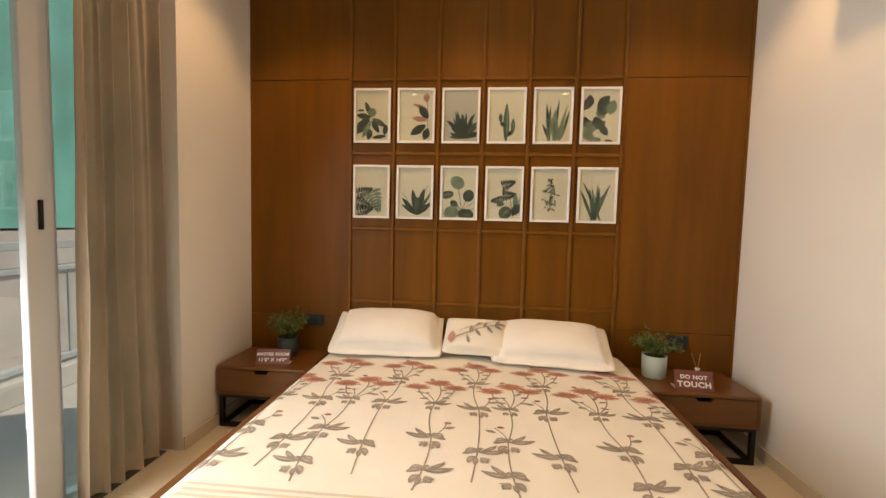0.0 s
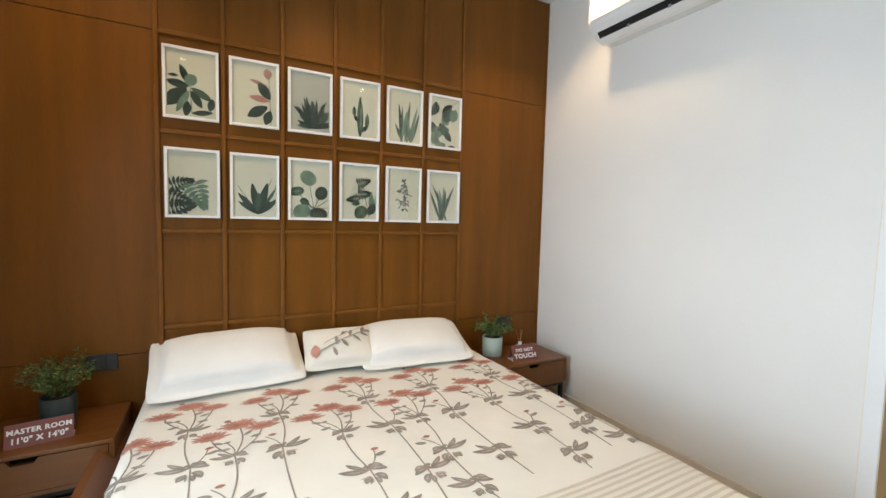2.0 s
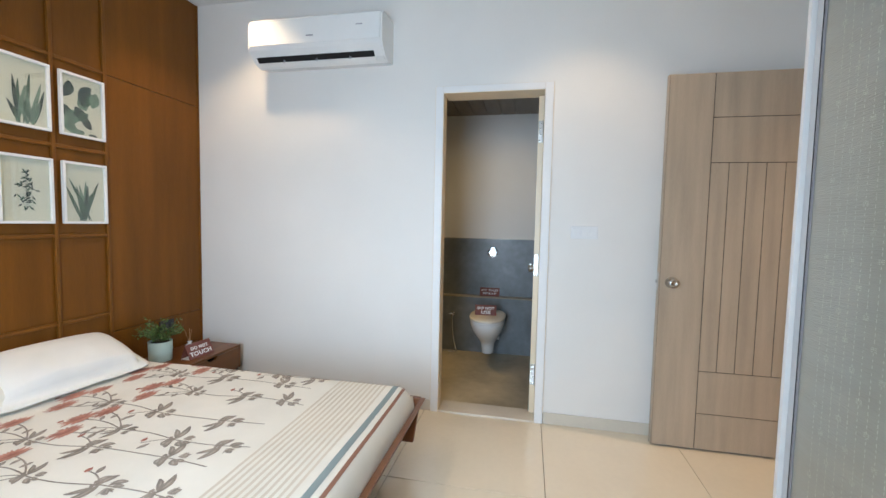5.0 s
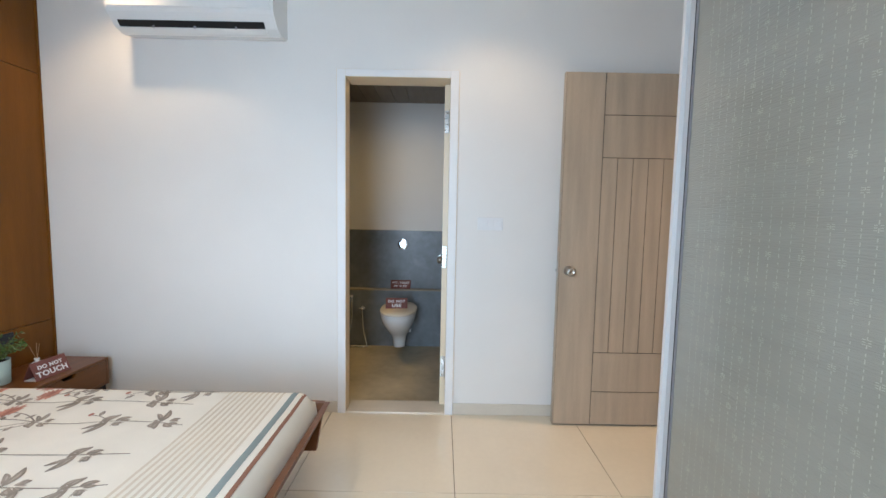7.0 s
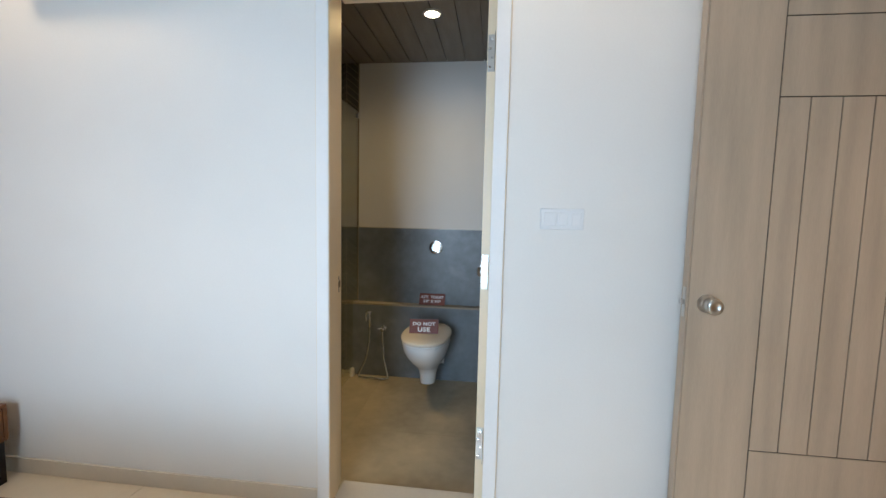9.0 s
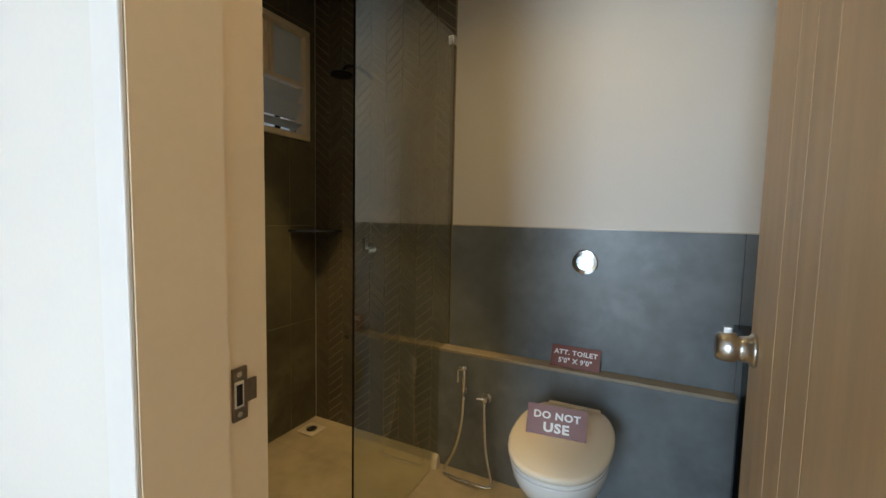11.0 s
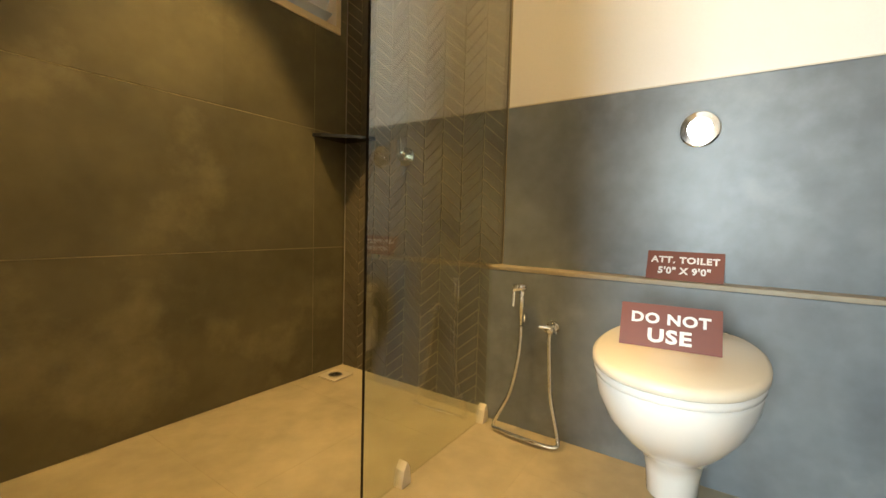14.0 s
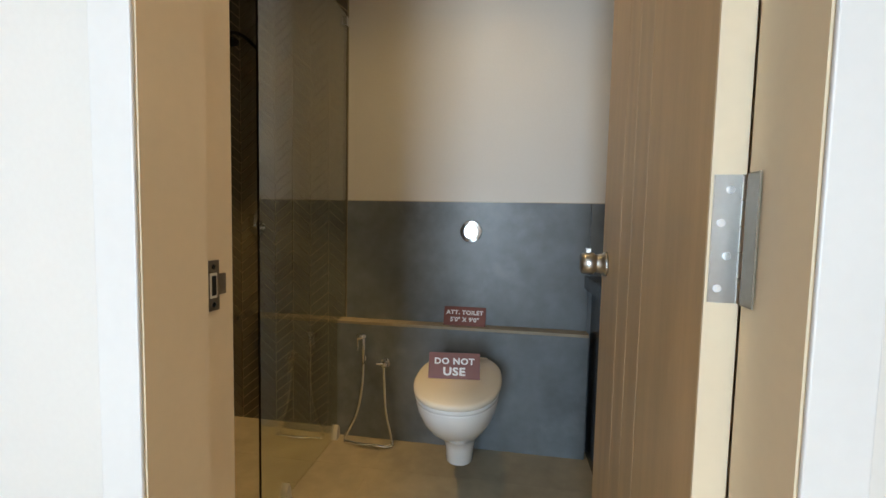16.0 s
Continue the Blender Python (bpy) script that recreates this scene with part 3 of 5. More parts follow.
class Print:
    """Flat printed shapes that lie on the cloth."""

    def __init__(self, height):
        self.bm, self.height = bmesh.new(), height

    def poly(self, pts, mi=0, lift=0.0016):
        pts = [p for p in pts if CX - HW + 0.008 < p[0] < CX + HW - 0.008 and FY + 0.01 < p[1] < -0.02]
        if len(pts) < 3:
            return
        vs = [self.bm.verts.new((x, y, self.height(x, y) + lift)) for x, y in pts]
        fc = self.bm.faces.new(vs)
        fc.material_index = mi

    def lens(self, x, y, ang, ln, wd, mi=0, bend=0.0, lift=0.0016, n=5):
        """A leaf or petal as a strip of small quads from its stalk end."""
        rows = []
        for k in range(n + 1):
            t = k / n
            a = ang + bend * t
            r = ln * t
            w = wd * math.sin(math.pi * min(1, t * 0.92 + 0.04)) ** 0.8 * 0.5
            cx, cy = x + r * math.cos(a), y + r * math.sin(a)
            rows.append(((cx - w * math.sin(a), cy + w * math.cos(a)), (cx + w * math.sin(a), cy - w * math.cos(a))))
        for p, q in zip(rows, rows[1:]):
            self.poly([p[0], p[1], q[1], q[0]], mi, lift)

    def line(self, pts, w, mi=0, lift=0.0013):
        for (ax, ay), (bx, by) in zip(pts, pts[1:]):
            l = math.hypot(bx - ax, by - ay) or 1
            nx, ny = -(by - ay) / l * w / 2, (bx - ax) / l * w / 2
            self.poly([(ax + nx, ay + ny), (ax - nx, ay - ny), (bx - nx, by - ny), (bx + nx, by + ny)], mi, lift)

    def curve(self, a, b, sag, w, mi=0, n=7):
        pts = []
        for k in range(n + 1):
            t = k / n
            pts.append((a[0] + (b[0] - a[0]) * t + sag * math.sin(math.pi * t), a[1] + (b[1] - a[1]) * t))
        self.line(pts, w, mi)


rng = random.Random(4)
pr = Print(drape)


def blossom(x, y, w):
    """A wide chrysanthemum seen from its side: two rounds of pointed petals."""
    for k in range(20):
        a = math.radians(18 * k) + rng.uniform(-0.08, 0.08)
        ry = 0.34 if math.sin(a) > 0 else 0.20
        ln = w * rng.uniform(0.90, 1.08) / math.hypot(math.cos(a) / 0.54, math.sin(a) / ry)
        pr.lens(x, y, a, ln, w * 0.105, 0, 0, 0.0018 + 0.00005 * k, 4)
    for k in range(9):
        a = math.radians(8 + 20.5 * k) + rng.uniform(-0.1, 0.1)
        pr.lens(x, y - 0.006, a, w * (0.17 + 0.14 * abs(math.cos(a))), w * 0.045, 1, 0, 0.0030, 3)


def leaf(x, y, a, ln, wd, bend=0.0):
    ln, wd = ln * 0.92, wd * 1.3
    pr.lens(x, y, a, ln, wd, 2, bend, 0.0018, 6)
    pr.lens(x + 0.25 * ln * math.cos(a + 0.25 * bend), y + 0.25 * ln * math.sin(a + 0.25 * bend), a + bend * 0.3, ln * 0.5, wd * 0.26, 3, bend * 0.6, 0.0024, 4)


def leaf_cluster(x, y, s, side):
    up = math.pi / 2
    leaf(x, y, up - side * 1.75, 0.15 * s, 0.030 * s, side * 0.35)
    leaf(x + side * 0.02 * s, y + 0.012 * s, up - side * 1.25, 0.10 * s, 0.022 * s, side * 0.35)
    leaf(x, y, up + side * 1.35, 0.085 * s, 0.028 * s, side * 0.5)
    leaf(x - side * 0.01, y + 0.03 * s, up + side * 1.75, 0.060 * s, 0.026 * s, side * 0.3)
    leaf(x - side * 0.005, y - 0.045 * s, up + side * 1.9, 0.075 * s, 0.030 * s, side * 0.6)
    leaf(x + side * 0.01, y - 0.05 * s, up - side * 2.1, 0.06 * s, 0.024 * s, -side * 0.4)
    leaf(x, y - 0.065 * s, up + side * 2.5, 0.055 * s, 0.020 * s, side * 0.3)
    for k in range(7):
        a = -up + side * (0.05 + 0.24 * k)
        pr.lens(x + side * 0.012 * s, y - 0.055 * s, a, rng.uniform(0.035, 0.052) * s, 0.012 * s, 2 if k % 3 else 3, 0, 0.0020 + 0.0001 * k, 3)
    for dx, dy in ((-0.014, 0.018), (0.012, 0.026), (0.0, 0.008)):
        pr.lens(x + dx * s - 0.012 * s, y + dy * s, 0.2, 0.026 * s, 0.022 * s, 2, 0, 0.0021, 4)


def flower_stem(x, y, side, tail):
    knot = (x + 0.012 * side, y - 0.21)
    for dx, dy, w in ((-0.092, -0.030, 0.138), (0.010, 0.034, 0.150), (0.098, -0.014, 0.132)):
        pr.curve((x + dx, y + dy), knot, 0.020 if dx > 0 else -0.016, 0.006, 2, 9)
        blossom(x + dx, y + dy, w)
    pr.curve((x - 0.03, y + 0.085), (x, y + 0.0), -0.01, 0.005, 2)
    pr.lens(x - 0.045, y + 0.088, 0.1, 0.028, 0.020, 1)
    pr.curve((x - 0.035, y - 0.10), knot, 0.01, 0.005, 2)
    pr.lens(x - 0.048, y - 0.098, 0.2, 0.026, 0.016, 2)
    for dx, dy, a in ((-0.06, -0.10, 2.7), (0.06, -0.085, 0.35), (-0.03, -0.15, 3.3), (0.05, -0.14, 0.0), (0.03, -0.06, 0.6)):
        leaf(x + dx * 0.8, y + dy, a + rng.uniform(-0.2, 0.2), 0.045, 0.014)
    leaf_cluster(knot[0], knot[1], 0.60, side)
    p1 = (x + side * 0.035, y - 0.50)
    pr.curve(knot, p1, -0.015 * side, 0.0058, 2, 10)
    leaf_cluster(p1[0], p1[1], 0.78, -side)
    pr.curve(p1, (p1[0] + side * 0.05, p1[1] + 0.11), 0.012, 0.005, 2)
    pr.lens(p1[0] + side * 0.04, p1[1] + 0.115, 0.1, 0.032, 0.020, 1)
    leaf(p1[0] + side * 0.045, p1[1] + 0.07, 0.3 if side > 0 else 2.8, 0.05, 0.016)
    p2 = (p1[0] - side * 0.02, y - tail)
    pr.curve(p1, p2, 0.012 * side, 0.0058, 2, 12)
    pm = (p1[0], y - 0.50 - (tail - 0.5) * 0.66)
    leaf_cluster(pm[0], pm[1], 0.76, side)


for k in range(-3, 3):
    flower_stem(CX + 0.185 + 0.37 * k, -0.675, 1 if k % 2 else -1, 0.84)
for k in range(-2, 3):
    flower_stem(CX + 0.37 * k, -0.40, -1 if k % 2 else 1, 1.05)
part("floral_print", pr.bm, [PETAL, PETAL2, LEAFPRINT, LEAFPRINT2], bs, "red blossoms with taupe stems and leaves")

def bands(name, rows, mat, label):
    st = Print(drape)
    for y0, w in rows:
        for i in range(60):
            xa, xb = CX - HW + 0.012 + 1.886 * i / 60, CX - HW + 0.012 + 1.886 * (i + 1) / 60
            st.poly([(xa, y0), (xb, y0), (xb, y0 - w), (xa, y0 - w)])
    bmesh.ops.remove_doubles(st.bm, verts=st.bm.verts, dist=0.0002)
    return part(name, st.bm, mat, bs, label)


for k in range(11):
    bands("stripe", [(-1.555 - 0.0265 * k, 0.012)], STRIPE, "woven beige stripe")
bands("blue_band", [(-1.868, 0.030)], BLUESTRIPE, "grey-blue woven band")
bands("red_band", [(-1.922, 0.014)], REDSTRIPE, "brown-red woven band")


# ---------------------------------------------------------------- pillows
def pillow_mesh(w, h, t, flange, seed, n=30):
    """A filled cushion, flat in x-y, with pinched corners and a thin flange; bottom at z 0."""
    bm = bmesh.new()
    for sgn in (1, -1):
        rows = []
        for i in range(n + 1):
            row = []
            for j in range(n + 1):
                u, v = 2 * i / n - 1, 2 * j / n - 1
                pin = 1 - 0.07 * (u * u) * (1 - 0.3 * v * v), 1 - 0.09 * (v * v)
                x, y = u * w / 2 * (1 - 0.05 * (1 - abs(u)) * 0 - 0.045 * (1 - v * v) * abs(u)), v * h / 2 * (1 - 0.06 * (1 - u * u) * abs(v))
                fx, fy = min(1, (1 - abs(u)) / (1 - 0.0) + 0.0), 1 - abs(v)
                e = max(0.0, min((1 - abs(u)) * w / 2 - flange, (1 - abs(v)) * h / 2 - flange))
                puff = ((1 - abs(u) ** 2.6) * (1 - abs(v) ** 2.2)) ** 0.55 * min(1.0, e / 0.02)
                z = sgn * (0.003 + puff * t / 2) + 0.010 * puff * noise.noise((x * 6 + seed, y * 6, sgn)) + 0.004 * puff * noise.noise((x * 19 + seed, y * 15, sgn))
                z += 0.006 * (1 - puff) * noise.noise((x * 9 + seed, y * 9, 3))
                x, y = x * (1 - 0.07 * u ** 4 * v ** 4), y * (1 - 0.10 * u ** 4 * v ** 4)
                row.append(bm.verts.new((x, y, z)))
            rows.append(row)
        for i in range(n):
            for j in range(n):
                bm.faces.new((rows[i][j], rows[i + 1][j], rows[i + 1][j + 1], rows[i][j + 1]))
    bmesh.ops.remove_doubles(bm, verts=bm.verts, dist=0.0001)
    edges = [e for e in bm.edges if e.is_boundary]
    if edges:
        bmesh.ops.bridge_loops(bm, edges=edges) if len(edges) % 2 == 0 else None
    return bm


def pillow(name, label, x, y, z, w, h, t, tilt, turn, seed, mat, flange=0.03):
    r = root(name, x, y, z, label=label, category="pillow" if name == "pillow" else "cushion", group="pillows on the bed")
    me = finish(pillow_mesh(w, h, t, flange, seed), "cover", mat, True)
    me.transform(pose(0, 0, 0, 0, 0, turn) @ pose(0, 0, 0, tilt, 0, 0) @ pose(0, h / 2, 0))
    ob = new("cover", me)
    ob.parent = r
    return r


pillow("pillow", "plump white cotton pillow leaning on the panelled wall", -2.205, -0.315, 0.482, 0.74, 0.44, 0.23, 27, 3, 1.0, COTTON, 0.045)
pillow("pillow", "plump white cotton pillow with a flat hem", -1.20, -0.355, 0.482, 0.74, 0.45, 0.22, 21, -5, 7.0, COTTON, 0.05)
cu = pillow("cushion", "small cream cushion printed with a grey flower stem", -1.655, -0.265, 0.500, 0.42, 0.30, 0.13, 36, -5, 3.0, LINEN, 0.012)


class FlatPrint(Print):
    def poly(self, pts, mi=0, lift=0.0):
        vs = [self.bm.verts.new((x, y, self.height(x, y) + lift)) for x, y in pts]
        self.bm.faces.new(vs).material_index = mi


def puffed(x, y):
    u, v = x / 0.21, y / 0.15
    e = max(0.0, min((1 - abs(u)) * 0.21 - 0.012, (1 - abs(v)) * 0.15 - 0.012))
    return 0.005 + min(1.0, e / 0.126) ** 0.55 * 0.065 + 0.010


fp = FlatPrint(puffed)
fp.curve((-0.12, -0.06), (0.15, 0.06), 0.0, 0.006, 2, 14)
fp.curve((-0.10, -0.02), (0.12, 0.09), 0.0, 0.004, 2, 14)
for k in range(9):
    fp.lens(-0.125, -0.055, math.radians(120 + 15 * k), 0.05, 0.016, 0)
for x, y, a in ((-0.03, -0.03, 1.5), (0.0, -0.005, -0.9), (0.05, 0.02, 1.3), (0.07, 0.02, -0.8), (0.11, 0.045, -0.3), (0.12, 0.05, 1.1), (0.0, 0.03, 0.9), (0.04, 0.05, 2.0), (-0.05, -0.045, -1.2), (0.13, 0.06, 0.2)):
    fp.lens(x, y, a, 0.055, 0.020, 2)
fm = finish(fp.bm, "stem_print", [PETAL, PETAL2, LEAFPRINT])
fm.transform(pose(0, 0, 0, 0, 0, -5) @ pose(0, 0, 0, 36) @ pose(0, 0.15, 0))
o = new("stem_print", fm)
o.parent = cu


# ---------------------------------------------------------------- bedside tables
def bedside_table(x0, x1, label):
    r = root("bedside_table", (x0 + x1) / 2, 0.0, 0, label=label, category="bedside table", group="bedside tables")
    w, d = (x1 - x0) / 2, -0.385
    t = 0.018
    part("top_board", box(-w, w, d, 0.012, 0.375, 0.393, 0.003), STAND_WOOD, r)
    part("bottom_board", box(-w, w, d + 0.002, 0.012, 0.212, 0.230, 0.002), STAND_WOOD, r)
    part("side_board", box(-w, -w + t, d + 0.001, 0.012, 0.2302, 0.3748), STAND_WOOD, r)
    part("side_board", box(w - t, w, d + 0.001, 0.012, 0.2302, 0.3748), STAND_WOOD, r)
    part("back_board", box(-w + t + 0.0002, w - t - 0.0002, 0.0, 0.012, 0.2302, 0.3748), STAND_WOOD, r)
    a = w - t - 0.003
    z0, z1 = 0.233, 0.372
    dr = part("drawer", prism([(-a, z0), (a, z0), (a, z1), (0.048, z1), (0.034, z1 - 0.022), (-0.034, z1 - 0.022), (-0.048, z1), (-a, z1)], "y", d + 0.001, d + 0.019), STAND_WOOD, r)
    # drawer box in near-black, so the notch above it reads as shaded
    part("drawer_box", box(-a + 0.01, a - 0.01, d + 0.02, -0.02, 0.236, 0.345), GAP_SHADE, dr)
    f = 0.012
    for sx in (-w + 0.02, w - 0.02):
        for sy in (d + 0.03, -0.03):
            part("leg", box(sx - f, sx + f, sy - f, sy + f, 0.0, 0.212), BLACK, r, "black square steel leg")
        part("floor_bar", box(sx - f, sx + f, d + 0.0425, -0.0425, 0.0, 0.024), BLACK, r)
        part("top_bar", box(sx - f, sx + f, d + 0.0425, -0.0425, 0.187, 0.211), BLACK, r)
    for sy in (d + 0.03, -0.03):
        part("floor_bar", box(-w + 0.0325, w - 0.0325, sy - f, sy + f, 0.0, 0.024), BLACK, r)
        part("top_bar", box(-w + 0.0325, w - 0.0325, sy - f, sy + f, 0.187, 0.211), BLACK, r)
    return r


NT = 0.393
bedside_table(-3.235, -2.66, "low brown wooden bedside table with one drawer on black steel legs")
bedside_table(-0.665, -0.075, "low brown wooden bedside table beside the white wall")


def potted_plant(x, y, z, pot_mat, r0, h, seed, label, tall):
    rg = random.Random(seed)
    r = root("potted_plant", x, y, z, label=label, category="plant", group="bedside plants")
    part("pot", lathe([(0.0, 0.0), (r0 * 0.92, 0.0), (r0 * 0.95, 0.004), (r0, h), (r0 - 0.006, h), (r0 - 0.008, h - 0.02), (0.0, h - 0.021)], 28), pot_mat, r, smooth=True)
    part("soil", lathe([(0.0, h - 0.020), (r0 - 0.009, h - 0.020), (r0 - 0.009, h - 0.012), (0.0, h - 0.008)], 20), SOIL, r)
    bs_, bl_ = bmesh.new(), bmesh.new()
    for k in range(64):
        a = rg.uniform(0, 2 * math.pi)
        spread = rg.uniform(0.2, 1.0) ** 0.7
        up = tall * rg.uniform(0.5, 1.0) * (1.0 - 0.45 * spread) + (0.05 if k % 7 == 0 else 0)
        reach = (r0 + 0.075) * spread
        p0 = Vector((0.3 * r0 * math.cos(a) * rg.random(), 0.3 * r0 * math.sin(a) * rg.random(), h - 0.012))
        p1 = p0 + Vector((reach * 0.45 * math.cos(a), reach * 0.45 * math.sin(a), up * 0.7))
        p2 = p0 + Vector((reach * math.cos(a), reach * math.sin(a), up))
        line = smooth_path([p0, p1, p2], 4)
        tube(line, 0.0011, 4, bs_)
        for i in range(17):
            t = rg.uniform(0.25, 1.0)
            q = line[min(len(line) - 1, int(t * (len(line) - 1)))] + Vector([rg.uniform(-0.006, 0.006) for _ in range(3)])
            d = Vector((rg.gauss(0, 1) + 0.9 * math.cos(a), rg.gauss(0, 1) + 0.9 * math.sin(a), rg.gauss(0.35, 0.7))).normalized()
            s = d.cross(Vector((rg.gauss(0, 1), rg.gauss(0, 1), rg.gauss(0, 1)))).normalized()
            l, w = rg.uniform(0.014, 0.027), rg.uniform(0.003, 0.0055)
            up_ = d.cross(s) * 0.0015
            vs = [bl_.verts.new(c) for c in (q, q + d * l * 0.5 + s * w + up_, q + d * l, q + d * l * 0.5 - s * w + up_)]
            bl_.faces.new((vs[0], vs[1], vs[2])).material_index = (2 if rg.random() < 0.08 else (1 if rg.random() < 0.45 else 0))
            bl_.faces.new((vs[0], vs[2], vs[3])).material_index = 0 if rg.random() < 0.6 else 1
    tagged(part("stems", bs_, TWIG, r), kind="stuff")
    part("foliage", bl_, PLANT, r, "many small narrow green leaves")


potted_plant(-2.905, -0.115, NT, TEALPOT, 0.066, 0.125, 3, "bushy small-leaved plant in a dark teal pot on the bedside table", 0.23)
potted_plant(-0.545, -0.125, NT, MINT, 0.072, 0.135, 8, "bushy small-leaved plant in a pale mint pot on the bedside table", 0.18)

dfr = root("reed_diffuser", -0.285, -0.115, NT, label="white ceramic reed diffuser with three sticks", category="diffuser")
part("bottle", lathe([(0.0, 0.0), (0.030, 0.0), (0.035, 0.006), (0.034, 0.022), (0.024, 0.036), (0.012, 0.042), (0.011, 0.052), (0.015, 0.055), (0.015, 0.060), (0.007, 0.060), (0.007, 0.045), (0.0, 0.044)], 24), CERAMIC, dfr, smooth=True)
for dx, dy in ((-0.035, 0.01), (0.008, -0.012), (0.022, 0.02)):
    part("stick", tube([(0.0, 0.0, 0.046), (dx, dy, 0.15)], 0.0016, 6), REED, dfr)


def tent_card(x, y, z, rz, w, h, lines, label):
    r = root("tent_card", x, y, z, rz, label=label, category="sign", group="printed cards")
    d = h * 0.42
    part("card", prism([(-d, 0.0), (-d + 0.004, 0.0), (0.0, h - 0.006), (d - 0.004, 0.0), (d, 0.0), (0.0, h)], "x", -w / 2, w / 2), MAROON, r)
    part("card_base", box(-w / 2, w / 2, -d + 0.006, d - 0.006, 0.0, 0.002), WHITEFRAME, r, "pale inner side")
    ang = math.degrees(math.atan2(d, h))
    for text, size, up, st_ in lines:
        m = pose(0, -d, 0) @ pose(0, 0, 0, -ang) @ pose(0, -0.0012, up)
        lettering(text, size, LETTER, r, m, stretch=st_, bold=size * 0.034)
    return r


tent_card(-2.92, -0.275, NT, 8, 0.210, 0.086, [("MASTER ROOM", 0.029, 0.061, 1.0), ("11'0\" X 14'0\"", 0.032, 0.026, 1.0)], "maroon tent card with white room dimensions on the bedside table")
tent_card(-0.395, -0.285, NT, -4, 0.205, 0.100, [("DO NOT", 0.033, 0.070, 1.1), ("TOUCH", 0.046, 0.030, 1.12)], "maroon tent card warning in white letters on the bedside table")


def socket_plate(x, z, label):
    r = root("socket_plate", x, PY, z, label=label, category="socket", group="bedside sockets")
    part("plate", box(-0.062, 0.062, -0.010, 0.0, -0.040, 0.040, 0.003), SOCKET, r)
    for k in range(3):
        part("module", box(-0.052 + 0.036 * k, -0.020 + 0.036 * k, -0.0135, -0.0102, -0.028, 0.028, 0.001), SOCKET, r)


socket_plate(-2.775, 0.605, "charcoal socket plate on the brown panelling")
socket_plate(-0.345, 0.575, "charcoal socket plate on the brown panelling")


# ---------------------------------------------------------------- twelve framed plant prints
def art(kind, seed, w, h):
    """Flat plant drawing inside (-w..w, 0..2h)."""
    rg = random.Random(seed)
    f = FlatPrint(lambda x, y: 0.0)
    lay = [0.0]

    def lf(x, y, a, l, wd, mi, bend=0.0):
        lay[0] += 0.00004
        n = 6
        rows = []
        for k in range(n + 1):
            t = k / n
            aa = a + bend * t
            ww = wd * math.sin(math.pi * min(1, t * 0.93 + 0.035)) ** 0.85 / 2
            cx, cy = x + l * t * math.cos(aa), y + l * t * math.sin(aa)
            rows.append([(max(-w, min(w, cx - s * ww * math.sin(aa))), max(0.0, min(2 * h, cy + s * ww * math.cos(aa)))) for s in (1, -1)])
        for p, q in zip(rows, rows[1:]):
            f.poly([p[0], p[1], q[1], q[0]], mi, lay[0])

    def stem(a, b, wd=0.003, mi=0):
        lay[0] += 0.00004
        f.line([a, b], wd, mi, lay[0])
    g = (0, 1, 2, 4)

    def disc(cx, cy, r, mi, sy=1.0, tilt=0.0):
        lay[0] += 0.00004
        ring = []
        for k in range(18):
            t = 2 * math.pi * k / 18
            px, py = r * math.cos(t), r * sy * math.sin(t)
            ring.append((max(-w, min(w, cx + px * math.cos(tilt) - py * math.sin(tilt))), max(0.0, min(2 * h, cy + px * math.sin(tilt) + py * math.cos(tilt)))))
        f.poly(ring, mi, lay[0])
        lf(cx - 0.7 * r * math.cos(tilt), cy - 0.7 * r * math.sin(tilt), tilt, 1.4 * r, r * sy * 0.5, 1 if mi == 0 else 2)

    def slit_leaf(cx, cy, ang, size, mi):
        """A leaf cut into fingers on both sides of its midrib."""
        for k in range(7):
            t = k / 6
            bx, by = cx + size * t * math.cos(ang), cy + size * t * math.sin(ang)
            for sd in (1, -1):
                lf(bx, by, ang + sd * (1.9 - 1.35 * t), size * (0.62 - 0.28 * t), size * 0.20, mi, -sd * 0.3)
        stem((cx, cy), (cx + size * math.cos(ang), cy + size * math.sin(ang)), 0.002, 2)

    def leaves(rows):
        for x, y, deg, l, wd, mi in rows:
            lf(x * w, y * w, math.radians(deg), l * w, wd * w, mi)
    if kind == "rubber":
        stem((-0.05 * w, 1.5 * w), (0.0, 0.2 * w))
        leaves(((-0.1, 1.4, 170, 0.95, 0.38, 0), (-0.2, 1.3, 222, 1.3, 0.66, 0), (-0.1, 1.2, 243, 1.15, 0.34, 2), (0, 1.35, 330, 1.0, 0.36, 1), (0, 1.2, 300, 0.85, 0.36, 0), (-0.15, 0.7, 262, 0.7, 0.36, 0),
                (0.9, 0.95, 258, 0.62, 0.34, 0), (0.0, 0.15, 8, 0.9, 0.26, 0), (-0.95, 1.85, 0, 0.42, 0.16, 0), (-0.1, 1.5, 112, 0.95, 0.32, 0)))
        disc(-0.02 * w, 1.72 * w, 0.29 * w, 2, 0.9, 1.0)
    elif kind == "pink":
        stem((0.78 * w, 0), (0.68 * w, 2.5 * w))
        leaves(((0.65, 2.35, 95, 0.55, 0.42, 3), (0.6, 2.0, 165, 0.85, 0.20, 3), (0.75, 1.35, 126, 0.95, 0.50, 0), (0.7, 1.25, 172, 0.95, 0.34, 3), (0.6, 0.95, 212, 1.1, 0.52, 0), (0.75, 0.75, 252, 0.75, 0.46, 0)))
    elif kind == "aloe":
        for k in range(34):
            a = math.radians(rg.uniform(8, 172))
